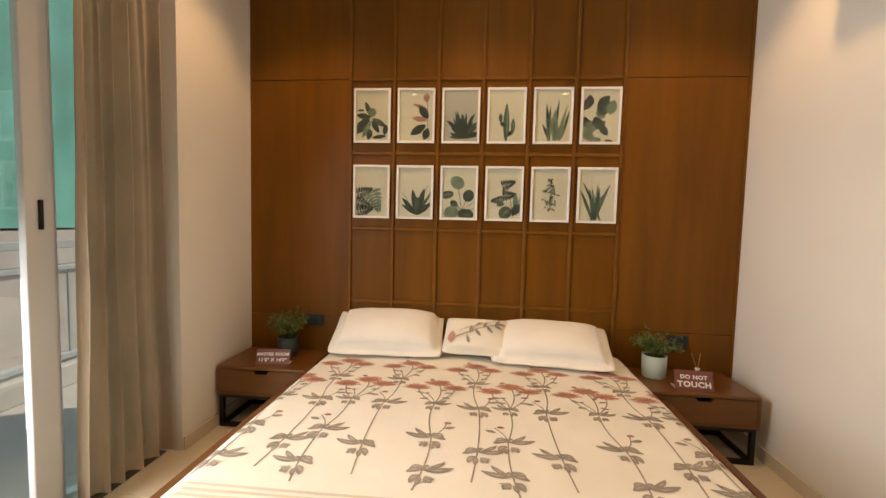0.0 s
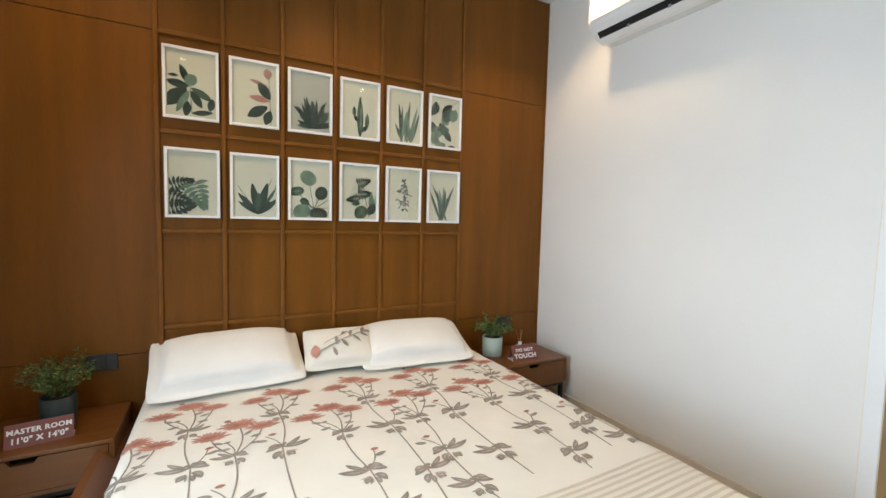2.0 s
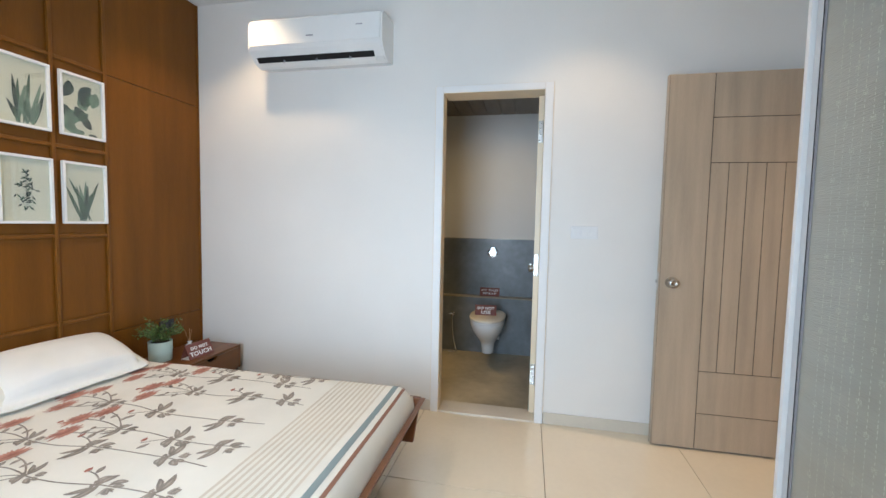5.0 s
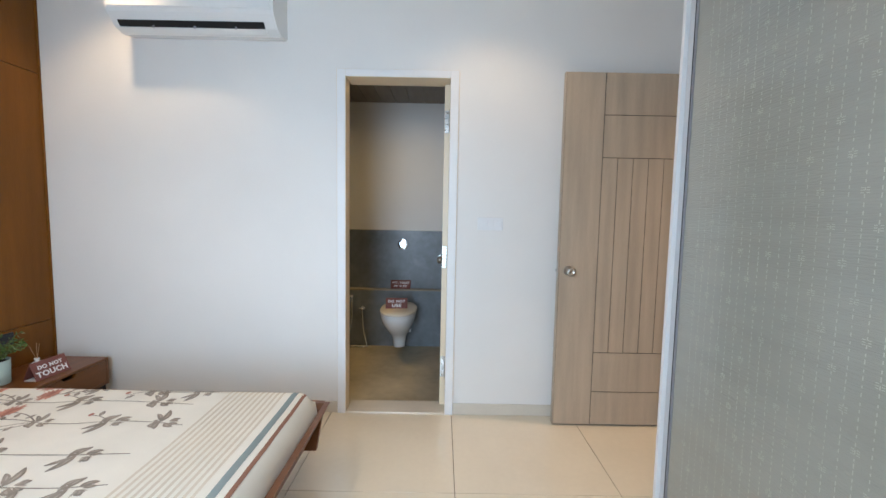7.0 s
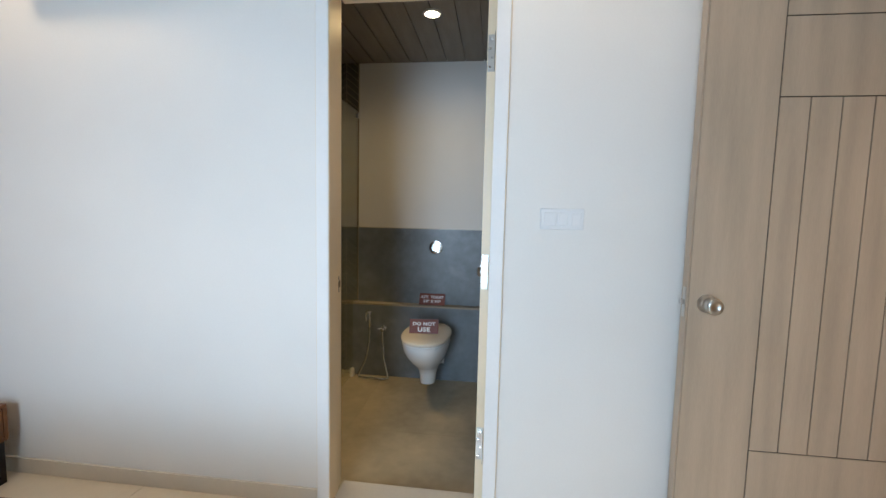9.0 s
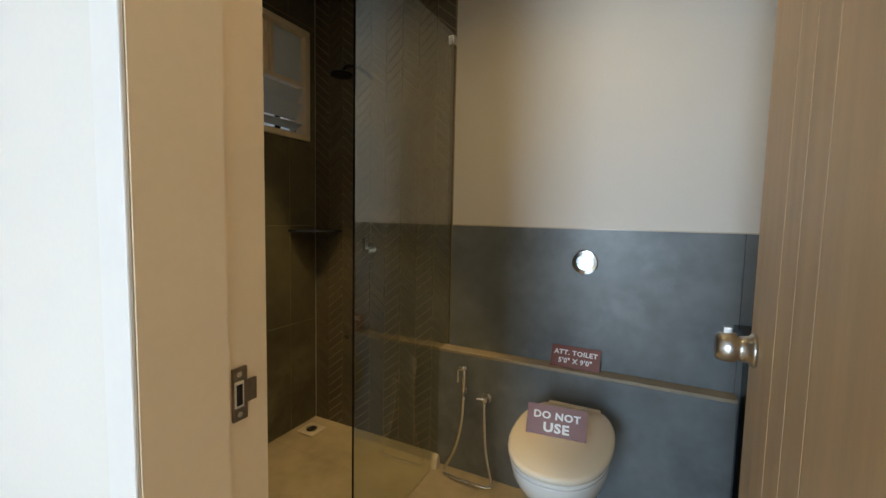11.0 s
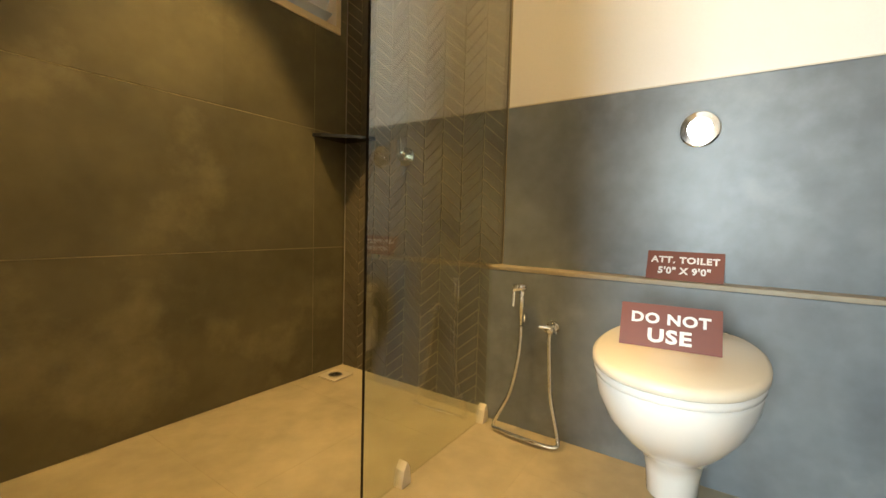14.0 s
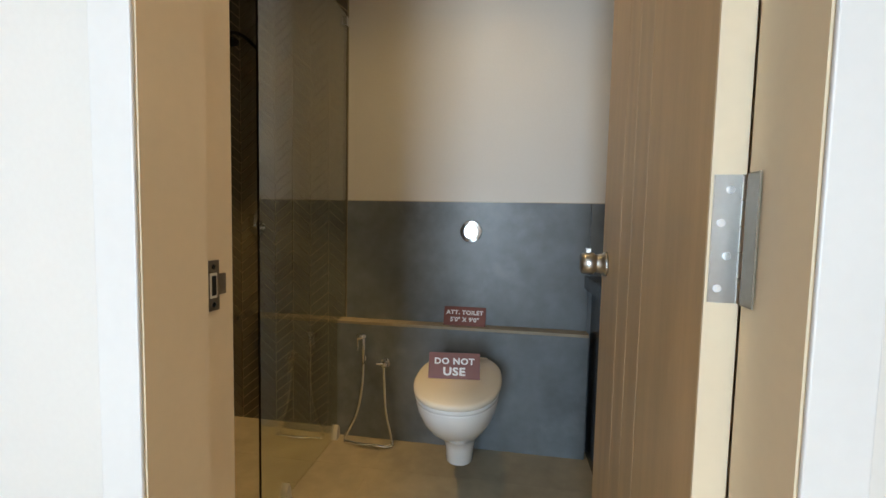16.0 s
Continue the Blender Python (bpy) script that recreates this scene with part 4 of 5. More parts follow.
            lf(0.02, 0.015, a, rg.uniform(0.65, 1.0) * (0.185 if abs(math.cos(a)) < 0.7 else 0.12), 0.021, rg.choice((0, 0, 0, 1)), rg.uniform(-0.1, 0.1))
    elif kind == "cactus":
        lf(0.0, -0.02, math.pi / 2, 1.62 * h, 0.040, 1)
        lf(0.006, -0.01, math.pi / 2, 1.5 * h, 0.012, 2)
        lf(-0.01, 0.55 * h, 2.2, 0.045, 0.026, 0)
        lf(-0.035, 0.72 * h, 1.62, 0.062, 0.026, 1)
        lf(0.01, 0.2 * h, 0.8, 0.05, 0.028, 0)
        lf(0.043, 0.3 * h, 1.55, 0.095, 0.028, 1)
        lf(0.046, 0.35 * h, 1.55, 0.08, 0.008, 2)
    elif kind == "snake":
        for k in range(13):
            lf(rg.uniform(-0.035, 0.045), -0.01, math.pi / 2 + rg.uniform(-0.42, 0.42), rg.uniform(0.8, 1.75) * h, 0.021, rg.choice((1, 2, 1, 0)), rg.uniform(-0.1, 0.1))
    elif kind == "broad":
        for k in range(17):
            lf(rg.uniform(-w * 0.7, w * 0.7), rg.uniform(0.0, 1.4 * h), rg.uniform(0, 6.28), rg.uniform(0.065, 0.105), rg.uniform(0.045, 0.065), rg.choice((0, 0, 1, 2)))
    elif kind == "monstera":
        slit_leaf(-0.85 * w, 1.35 * w, 0.35, 0.75 * w, 0)
        slit_leaf(-0.95 * w, 0.85 * w, -0.3, 0.8 * w, 0)
        slit_leaf(-1.0 * w, 0.2 * w, 0.25, 0.9 * w, 0)
        slit_leaf(0.05 * w, 1.45 * w, -1.2, 1.0 * w, 2)
    elif kind == "lily":
        for a, l, wd, mi in ((1.75, 0.17, 0.040, 0), (1.3, 0.18, 0.042, 0), (2.3, 0.15, 0.032, 0), (0.7, 0.13, 0.034, 0), (1.0, 0.20, 0.018, 1), (2.55, 0.12, 0.024, 0), (1.55, 0.12, 0.036, 1), (0.9, 0.09, 0.034, 0)):
            lf(0.015, 0.01, a, l, wd, mi)
        stem((0.01, 0.02), (0.085, 1.3 * h))
        stem((0.01, 0.02), (-0.085, 1.0 * h))
    elif kind == "round":
        for cx, cy, r, mi, sy, tl in ((-0.1, 2.15, 0.46, 2, 0.85, -0.6), (0.6, 1.35, 0.38, 0, 0.9, 1.2), (-0.72, 1.4, 0.40, 1, 0.62, 0.2), (-0.3, 0.85, 0.26, 0, 0.75, -0.5), (-0.45, 0.3, 0.48, 2, 0.85, 0.4), (0.45, 0.18, 0.5, 0, 0.7, 0.0)):
            stem((cx * w, cy * w), (0.2 * w, 0.45 * w), 0.0035)
            disc(cx * w, cy * w, r * w, mi, sy, tl)
        stem((0.2 * w, 0.45 * w), (1.0 * w, 1.0 * w), 0.003)
        stem((0.2 * w, 0.45 * w), (1.0 * w, 0.55 * w), 0.003)
    elif kind == "philo":
        stem((0.2 * w, 2.0 * w), (0.6 * w, 0.1 * w))
        slit_leaf(-0.05 * w, 2.0 * w, 0.35, 0.6 * w, 0)
        slit_leaf(0.0, 1.4 * w, 0.1, 0.6 * w, 0)
        slit_leaf(-0.15 * w, 1.15 * w, 3.3, 0.5 * w, 0)
        leaves(((0.05, 0.9, 190, 0.5, 0.26, 1), (0.75, 0.5, 92, 1.0, 0.36, 2), (0.9, 0.5, 75, 1.2, 0.3, 4), (0.55, 0.2, 60, 0.8, 0.5, 0)))
        disc(0.1 * w, 0.35 * w, 0.42 * w, 1, 0.9, 0.8)
    elif kind == "sprig":
        for k in range(46):
            t = rg.random()
            y = (0.45 + 1.15 * t) * h
            sx = 0.045 * math.sin(math.pi * min(1, 1.1 * t + 0.1))
            lf(rg.uniform(-sx, sx), y, rg.uniform(0, 6.28), rg.uniform(0.018, 0.034), 0.008, rg.choice((0, 0, 1)))
        stem((0.0, 0.35 * h), (0.0, 1.5 * h), 0.002)
    return f.bm


def framed_print(x, z, w, h, kind, seed, label, paper):
    r = root("framed_print", x, PY - 0.0125, z, label=label, category="picture", group="framed plant prints")
    b, d = 0.014, 0.020
    for x0, x1, z0, z1 in ((-w, w, h - b, h), (-w, w, -h, -h + b), (-w, -w + b, -h + b, h - b), (w - b, w, -h + b, h - b)):
        part("frame_bar", box(x0, x1, -d, 0, z0, z1, 0.0015), WHITEFRAME, r)
    part("backing", box(-w + b, w - b, -0.006, -0.001, -h + b, h - b), paper, r, "pale sage printed sheet")
    iw, ih = w - b - 0.004, h - b - 0.004
    me = finish(art(kind, seed, iw, ih), "plant_drawing", GREENS)
    me.transform(pose(0, -0.0068, -ih, 90))
    o_ = tagged(new("plant_drawing", me), kind="stuff")
    o_.parent = r
    pv = part("pane", box(-w + b, w - b, -0.0125, -0.0105, -h + b, h - b), PANE, r)
    pv.visible_shadow = False


KINDS = [("rubber", "rubber plant"), ("pink", "pink-leaved plant"), ("aloe", "dark agave"), ("cactus", "cactus"), ("snake", "snake plant"), ("broad", "broad-leaved plant"),
         ("monstera", "monstera leaves"), ("lily", "peace lily"), ("round", "round-leaved plant"), ("philo", "split-leaved plant"), ("sprig", "leafy sprig"), ("snake", "tall snake plant")]
for k, (kind, what) in enumerate(KINDS):
    cx = (BX[k % 6] + BX[k % 6 + 1]) / 2 + 0.004
    cz = 2.006 if k < 6 else 1.504
    framed_print(cx, cz, 0.124, 0.178, kind, 20 + k, "white framed print of a " + what + " on pale sage", PAPER2 if k == 2 else PAPER)

# ---------------------------------------------------------------- curtain
ct = root("curtain", -3.33, -0.835, 0.0, label="oatmeal woven floor-length curtain drawn to one side", category="curtain")
bm = bmesh.new()
N, K = 220, 26
rows = []
for k in range(K + 1):
    t = k / K
    z = 0.035 + (2.985 - 0.035) * t
    row = []
    for i in range(N + 1):
        s = i / N
        flare = 1.0 + 0.10 * (1 - t) ** 2
        y = (-0.30 + 0.60 * s) * flare
        ph = 2 * math.pi * (8.0 * s + 0.30 * math.sin(5 * s + 1.2 * (1 - t)) + 0.22 * noise.noise((s * 4, t * 1.3, 2.0)))
        amp = 0.052 * (0.65 + 0.5 * noise.noise((s * 5, 0.5, t))) + 0.014 * (1 - t)
        x = amp * math.sin(ph) + 0.012 * math.sin(2.3 * ph + 1) + 0.012 * noise.noise((s * 9, t * 5, 0))
        y += 0.014 * math.cos(ph) * (0.5 + 0.5 * (1 - t))
        row.append(bm.verts.new((x, y, z + (0.012 * noise.noise((s * 6, 0, 0)) if k == 0 else 0))))
    rows.append(row)
for a, b in zip(rows, rows[1:]):
    for i in range(N):
        bm.faces.new((a[i], a[i + 1], b[i + 1], b[i]))
bmesh.ops.solidify(bm, geom=list(bm.faces), thickness=0.003)
part("drape", bm, CURTAIN, ct, smooth=True)
part("track", box(-0.02, 0.02, -1.68, 0.14, 2.992, 3.028, 0.003), WHITEFRAME, ct, "white ceiling curtain track")

# ---------------------------------------------------------------- air conditioner
ac = root("air_conditioner", 0.0, -1.09, 2.47, label="gloss white split air conditioner on the white wall", category="air conditioner")
W = 0.485
prof = [(0.0, 0.02), (-0.10, 0.0), (-0.165, 0.022), (-0.225, 0.085), (-0.235, 0.105), (-0.232, 0.275), (-0.215, 0.298), (-0.17, 0.31), (0.0, 0.31)]
part("body", prism([(p[0], p[1]) for p in prof], "y", -W, W), ACWHITE, ac)
part("front_panel", prism([(-0.2385, 0.108), (-0.2425, 0.112), (-0.2395, 0.278), (-0.2335, 0.278)], "y", -W + 0.003, W - 0.003), ACWHITE, ac)
part("end_cap", prism([(p[0] * 0.985, 0.004 + p[1] * 0.975) for p in prof], "y", -W - 0.012, -W), ACWHITE, ac)
part("end_cap", prism([(p[0] * 0.985, 0.004 + p[1] * 0.975) for p in prof], "y", W, W + 0.012), ACWHITE, ac)
# the body is closed; this dark strip stands for the outlet's shade
part("outlet", prism([(-0.166, 0.020), (-0.170, 0.017), (-0.198, 0.047), (-0.194, 0.051)], "y", -W + 0.06, W - 0.03), GAP_SHADE, ac, "black strip for the shade in the air outlet slot")
lv = part("louvre", prism([(-0.138, 0.002), (-0.142, -0.003), (-0.176, 0.014), (-0.173, 0.019)], "y", -W + 0.055, W - 0.025), ACWHITE, ac, "white louvre flap")
for k in range(3):
    part("hinge_pin", box(-0.180, -0.172, -0.25 + 0.25 * k - 0.006, -0.25 + 0.25 * k + 0.006, 0.012, 0.036), ACGREY, lv)
part("badge", box(-0.2432, -0.2415, -0.005, 0.045, 0.155, 0.163), ACGREY, ac, "small grey badge")
part("badge", box(-0.2432, -0.2415, -0.36, -0.315, 0.205, 0.211), ACGREY, ac, "small grey badge")


# ---------------------------------------------------------------- switch plate
sw = root("switch_plate", 0.0, -2.935, 1.33, label="white modular switch plate on the white wall", category="switch")
part("plate", box(-0.010, 0.0, -0.085, 0.085, -0.042, 0.042, 0.003), SWITCH, sw)
for k, wd in ((0, 0.022), (1, 0.022), (2, 0.030)):
    part("rocker", box(-0.0145, -0.0102, -0.056 + 0.052 * k - wd / 1.2, -0.056 + 0.052 * k + wd / 1.2, -0.026, 0.026, 0.002), SWITCH, sw)

# ---------------------------------------------------------------- entrance door, open against the white wall
dz = root("door_2", -0.135, -3.375, 0.0, label="open grey-oak entrance door with grooved panels beside the white wall", category="door", kind="structure")
# near-black core: the shade in the grooves between boards is coloured in
part("core", box(0.004, 0.036, -0.793, -0.001, 0.012, 2.288), GAP_SHADE, dz)
Gy = [-0.245 - 0.098 * k for k in range(6)]


def board(y0, y1, z0, z1):
    part("board", box(0.0, 0.0038, y1 + 0.0022, y0 - 0.0022, z0 + 0.0022, z1 - 0.0022), DOORWOOD, dz)
    part("board", box(0.0362, 0.040, y1 + 0.0022, y0 - 0.0022, z0 + 0.0022, z1 - 0.0022), DOORWOOD, dz)


board(0.001, -0.245, 0.01, 2.29)
for z0, z1 in ((0.01, 0.235), (0.235, 0.50), (1.765, 2.03), (2.03, 2.29)):
    board(-0.245, -0.795, z0, z1)
for a, b in zip(Gy, Gy[1:] + [-0.795]):
    board(a, b, 0.50, 1.765)
part("edge_lipping", box(-0.0005, 0.0405, 0.0012, 0.006, 0.01, 2.29), DOORWOOD, dz)


def knob(parent, m, label):
    """A round door knob on its rose; it stands out along -x of m."""
    me = finish(lathe([(0.0, 0.0), (0.033, 0.0), (0.033, 0.007), (0.027, 0.011), (0.025, 0.024), (0.023, 0.029), (0.029, 0.033), (0.030, 0.044), (0.028, 0.062), (0.023, 0.067), (0.013, 0.068), (0.012, 0.066), (0.0, 0.066)], 28), "knob", STEEL, True)
    me.transform(m @ pose(0, 0, 0, 0, -90, 0))
    ob = new("knob", me)
    ob.parent = parent
    return tagged(ob, label)


knob(dz, pose(0.0, -0.062, 1.04), "brushed steel round knob")
part("latch_plate", box(0.010, 0.030, 0.0062, 0.008, 0.985, 1.095), STEEL, dz, "steel latch plate")
part("latch", box(0.014, 0.026, 0.008, 0.020, 1.03, 1.05, 0.002), STEEL, dz)
f2 = root("door_frame_2", 0, 0, 0, label="cream painted entrance door frame", category="door frame", kind="structure")
part("jamb", box(-0.145, -0.101, SY - 0.14, SY - 0.004, 0.0, 2.305, 0.002), JAMB, f2)
part("jamb", box(-1.019, -0.972, SY - 0.16, SY + 0.012, 0.0, 2.305, 0.002), JAMB, f2)

# ---------------------------------------------------------------- wardrobe
wd_ = root("wardrobe", -2.165, -3.93, 0.0, label="white framed wardrobe with grey-green glass sliding doors", category="wardrobe")
part("end_panel", box(1.075, 1.095, -0.255, 0.372, 0.0, 2.99, 0.002), WHITEFRAME, wd_)
part("end_panel", box(-1.10, -1.08, -0.255, 0.372, 0.0, 2.99, 0.002), WHITEFRAME, wd_)
part("top_panel", box(-1.079, 1.074, -0.255, 0.372, 2.97, 2.99), WHITEFRAME, wd_)
part("plinth", box(-1.079, 1.074, -0.255, 0.36, 0.0, 0.05), WHITEFRAME, wd_)
part("back_panel", box(-1.079, 1.074, -0.255, -0.245, 0.051, 2.969), WHITEFRAME, wd_)
for x0, x1, yy in ((0.0, 1.07, 0.345), (-1.075, 0.03, 0.315)):
    dd = part("door", box(x0 + 0.035, x1 - 0.035, yy - 0.006, yy + 0.004, 0.10, 2.92), LACQUER, wd_, "grey-green rippled lacquered glass sliding door")
    sew = bmesh.new()
    sg_ = random.Random(7)
    for c in range(24):
        xx = x0 + 0.10 + 0.038 * c
        if xx > x1 - 0.10:
            break
        zz = 0.30 + 0.004 * (c % 5)
        while zz < 2.60:
            hh = sg_.uniform(0.006, 0.012)
            vs = [sew.verts.new((xx + dx + 0.001 * math.sin(zz * 9), yy + 0.0046, zz + dz_)) for dx, dz_ in ((-0.0014, 0), (0.0014, 0), (0.0014, hh), (-0.0014, hh))]
            sew.faces.new(vs)
            zz += sg_.uniform(0.016, 0.022)
        for k in range(9):
            zc = 0.42 + 0.26 * k + 0.087 * (c % 3)
            for dz_ in (-0.006, 0.0, 0.006):
                for sx_ in (-1, 1):
                    vs = [sew.verts.new((xx + sx_ * q, yy + 0.0047, zc + dz_ + e)) for q, e in ((0.003, -0.001), (0.011, -0.001), (0.011, 0.001), (0.003, 0.001))]
                    sew.faces.new(vs)
    tagged(part("embroidery", sew, THREAD, dd, "pale stitched dots and crosses"), kind="stuff")
    part("gasket", box(x1 - 0.0349, x1 - 0.0342, yy + 0.0045, yy + 0.0118, 0.1, 2.92), BLACK, dd)
    part("gasket", box(x1 - 0.043, x1 - 0.0352, yy + 0.0045, yy + 0.009, 0.1, 2.92), ACGREY, dd)
    part("stile", box(x1 - 0.034, x1, yy - 0.012, yy + 0.012, 0.055, 2.965, 0.003), UPVC, dd)
    part("stile", box(x0, x0 + 0.034, yy - 0.012, yy + 0.012, 0.055, 2.965, 0.003), UPVC, dd)
    part("rail", box(x0 + 0.0345, x1 - 0.0345, yy - 0.012, yy + 0.012, 0.055, 0.099, 0.003), UPVC, dd)
    part("rail", box(x0 + 0.0345, x1 - 0.0345, yy - 0.012, yy + 0.012, 2.921, 2.965, 0.003), UPVC, dd)

# ---------------------------------------------------------------- toilet room: window, ledge, glass
wn1 = root("window_2", 0, 0, 0, label="small white louvred shower window with clouded glass", category="window", kind="structure")
for x0, x1, z0, z1 in ((WX0, WX1, WZ0, WZ0 + 0.035), (WX0, WX1, WZ1 - 0.035, WZ1), (WX0, WX0 + 0.035, WZ0 + 0.0355, WZ1 - 0.0355), (WX1 - 0.035, WX1, WZ0 + 0.0355, WZ1 - 0.0355)):
    part("window_frame", box(x0 + 0.001, x1 - 0.001, NBY - 0.022, NBY + 0.06, z0 + 0.001, z1 - 0.001, 0.003), JAMB, wn1)
MIST = material("clouded_glass", (0.76, 0.80, 0.80), 0.35, var=0.06, scale=6, bump=0.05, trans=0.3)
for k, (z0, z1) in enumerate(((1.735, 1.80), (1.80, 1.90), (1.90, 1.985))):
    bm = box(-0.262, 0.262, -0.003, 0.003, (z0 - z1) / 2, (z1 - z0) / 2)
    me = finish(bm, "louvre", MIST)
    me.transform(pose((WX0 + WX1) / 2, NBY + 0.03, (z0 + z1) / 2, (66, 30, 34)[k]))
    o = new("louvre", me)
    o.parent = wn1
for k in range(3):
    part("bar", box(WX0 + 0.14 + 0.16 * k - 0.016, WX0 + 0.14 + 0.16 * k + 0.016, NBY + 0.085, NBY + 0.097, WZ0, WZ1), BLACK, wn1)
part("mid_rail", box(WX0 + 0.0355, WX1 - 0.0355, NBY + 0.0, NBY + 0.05, 1.995, 2.02, 0.002), JAMB, wn1)
part("mullion", box(WX0 + 0.335, WX0 + 0.36, NBY + 0.0, NBY + 0.05, 2.0205, WZ1 - 0.0355, 0.002), JAMB, wn1)
part("fan_panel", box(WX0 + 0.036, WX0 + 0.3345, NBY + 0.018, NBY + 0.024, 2.021, WZ1 - 0.036), JAMB, wn1, "cream fan mounting panel")
part("side_pane", box(WX0 + 0.3605, WX1 - 0.036, NBY + 0.018, NBY + 0.024, 2.021, WZ1 - 0.036), MIST, wn1, "clouded side pane")
fan = part("fan_ring", lathe([(0.095, 0.0), (0.118, 0.0), (0.118, 0.03), (0.095, 0.03), (0.095, 0.0)], 28), JAMB, wn1, "round exhaust fan ring")
fan.matrix_basis = pose(WX0 + 0.185, NBY + 0.0175, 2.152, 90)
# dark disc on the closed panel, in place of a shaded fan opening
part("fan_opening_shade", lathe([(0.0, 0.001), (0.094, 0.001), (0.094, 0.003), (0.0, 0.003)], 28), GAP_SHADE, fan, "dark disc for the shade in the fan opening")
part("fan_hub", lathe([(0.0, 0.004), (0.035, 0.004), (0.035, 0.024), (0.0, 0.026)], 20), JAMB, fan)
for k in range(4):
    me = finish(box(0.034, 0.093, -0.022, 0.022, 0.008, 0.011), "fan_blade", JAMB)
    me.transform(pose(0, 0, 0, 0, 0, 90 * k + 20))
    o = new("fan_blade", me)
    o.parent = fan

# wainscot of large cement slabs on the toilet wall and the low ledge that hides the cistern
LZ, LY0, LY1, LXF = 0.575, -1.500, -2.782, 1.625
lg = root("cistern_ledge", 0, 0, 0, label="low cement-clad ledge behind the toilet", category="ledge", kind="structure")
part("front_slab", box(LXF, LXF + 0.014, LY1, LY0, BZ, LZ - 0.016, 0.002), CEMENT, lg)
part("end_slab", box(LXF + 0.0145, EBX - 0.013, LY0 - 0.014, LY0, BZ, LZ - 0.016), CEMENT, lg)
part("core", box(LXF + 0.0145, EBX - 0.013, LY1 + 0.001, LY0 - 0.0145, BZ, LZ - 0.0165), CHEVGROUT, lg)
part("top_slab", box(LXF - 0.002, EBX - 0.013, LY1, LY0, LZ - 0.0155, LZ, 0.002), LEDGE, lg)
wa = root("wainscot", 0, 0, 0, label="blue-grey cement wainscot slabs below white paint", category="wall cladding", kind="structure")
for y0, y1 in ((-2.78, -1.522), (-3.298, -2.7815)):
    part("slab", box(EBX - 0.012, EBX - 0.0005, y0, y1, 0.0 + BZ, 1.208, 0.001), CEMENT, wa)
part("cap_strip", box(EBX - 0.014, EBX - 0.0005, -3.298, -1.522, 1.2085, 1.213), SKIRT, wa)

sg = root("shower_screen", 0.915, -1.511, BZ, label="fixed clear glass shower screen with small clips", category="shower screen")
pn = part("pane", box(0.0, 0.786, -0.004, 0.004, 0.012, 2.22, 0.001), SHOWERGLASS, sg)
pn.visible_shadow = False
part("glass_edge", box(-0.0015, -0.0001, -0.004, 0.004, 0.012, 2.22), BLACK, sg, "dark glass edge")
for x, z in ((0.17, 0.0), (0.67, 0.0)):
    part("clip", prism([(x - 0.022, 0.0), (x + 0.022, 0.0), (x + 0.016, 0.05), (x + 0.004, 0.072), (x - 0.012, 0.05)], "y", -0.016, 0.016), RUBBER, sg, "pale plastic floor clip")
part("clip", box(0.754, 0.786, -0.016, 0.016, 2.16, 2.205, 0.003), CHROME, sg, "chrome wall clip")
# added dark strip for the tile edge, where the glass gives no reflection
part("wall_channel", box(0.7865, 0.793, -0.006, 0.006, 0.012, 2.22), CHEVRON, sg)

# ---------------------------------------------------------------- toilet bowl
wc = root("toilet", LXF, -2.192, 0.0, label="white wall-hung toilet with a closed ivory lid", category="toilet")


def oval(cx, a, b, z, back, n=36):
    """Ring of an egg-shaped bowl, cut flat at the back."""
    ring = []
    for k in range(n):
        t = 2 * math.pi * k / n
        c, s = math.cos(t), math.sin(t)
        x = cx + a * (abs(c) ** 0.9) * (1 if c > 0 else -1)
        ring.append((min(back, x), b * (abs(s) ** 0.85) * (1 if s > 0 else -1) * (1 if c < 0 else 1 + 0.02 * c), z))
    return ring


def loft(rings, bm=None):
    bm = bm or bmesh.new()
    vs = [[bm.verts.new(p) for p in r] for r in rings]
    n = len(vs[0])
    for a, b in zip(vs, vs[1:]):
        for k in range(n):
            bm.faces.new((a[k], a[(k + 1) % n], b[(k + 1) % n], b[k]))
    bm.faces.new(vs[0])
    bm.faces.new(vs[-1])
    return bm


bk = -0.004
part("bowl", loft([oval(-0.225, 0.072, 0.056, 0.030, bk), oval(-0.225, 0.078, 0.062, 0.037, bk), oval(-0.226, 0.083, 0.066, 0.10, bk), oval(-0.235, 0.102, 0.076, 0.145, bk), oval(-0.252, 0.150, 0.098, 0.19, bk),
                   oval(-0.28, 0.210, 0.128, 0.245, bk), oval(-0.30, 0.262, 0.156, 0.305, bk), oval(-0.312, 0.290, 0.172, 0.36, bk), oval(-0.315, 0.297, 0.176, 0.395, bk), oval(-0.315, 0.295, 0.175, 0.405, bk)]), CERAMIC, wc, smooth=True)
part("wall_mount", box(-0.14, -0.004, -0.088, 0.088, 0.12, 0.34, 0.03), CERAMIC, wc)
part("outlet_boss", tube([(-0.115, -0.085, 0.165), (-0.115, -0.112, 0.165)], 0.026, 16), CERAMIC, wc)
part("seat", loft([oval(-0.325, 0.285, 0.170, 0.407, -0.09), oval(-0.325, 0.297, 0.178, 0.409, -0.085), oval(-0.325, 0.297, 0.178, 0.422, -0.085)]), CERAMIC, wc, smooth=True)
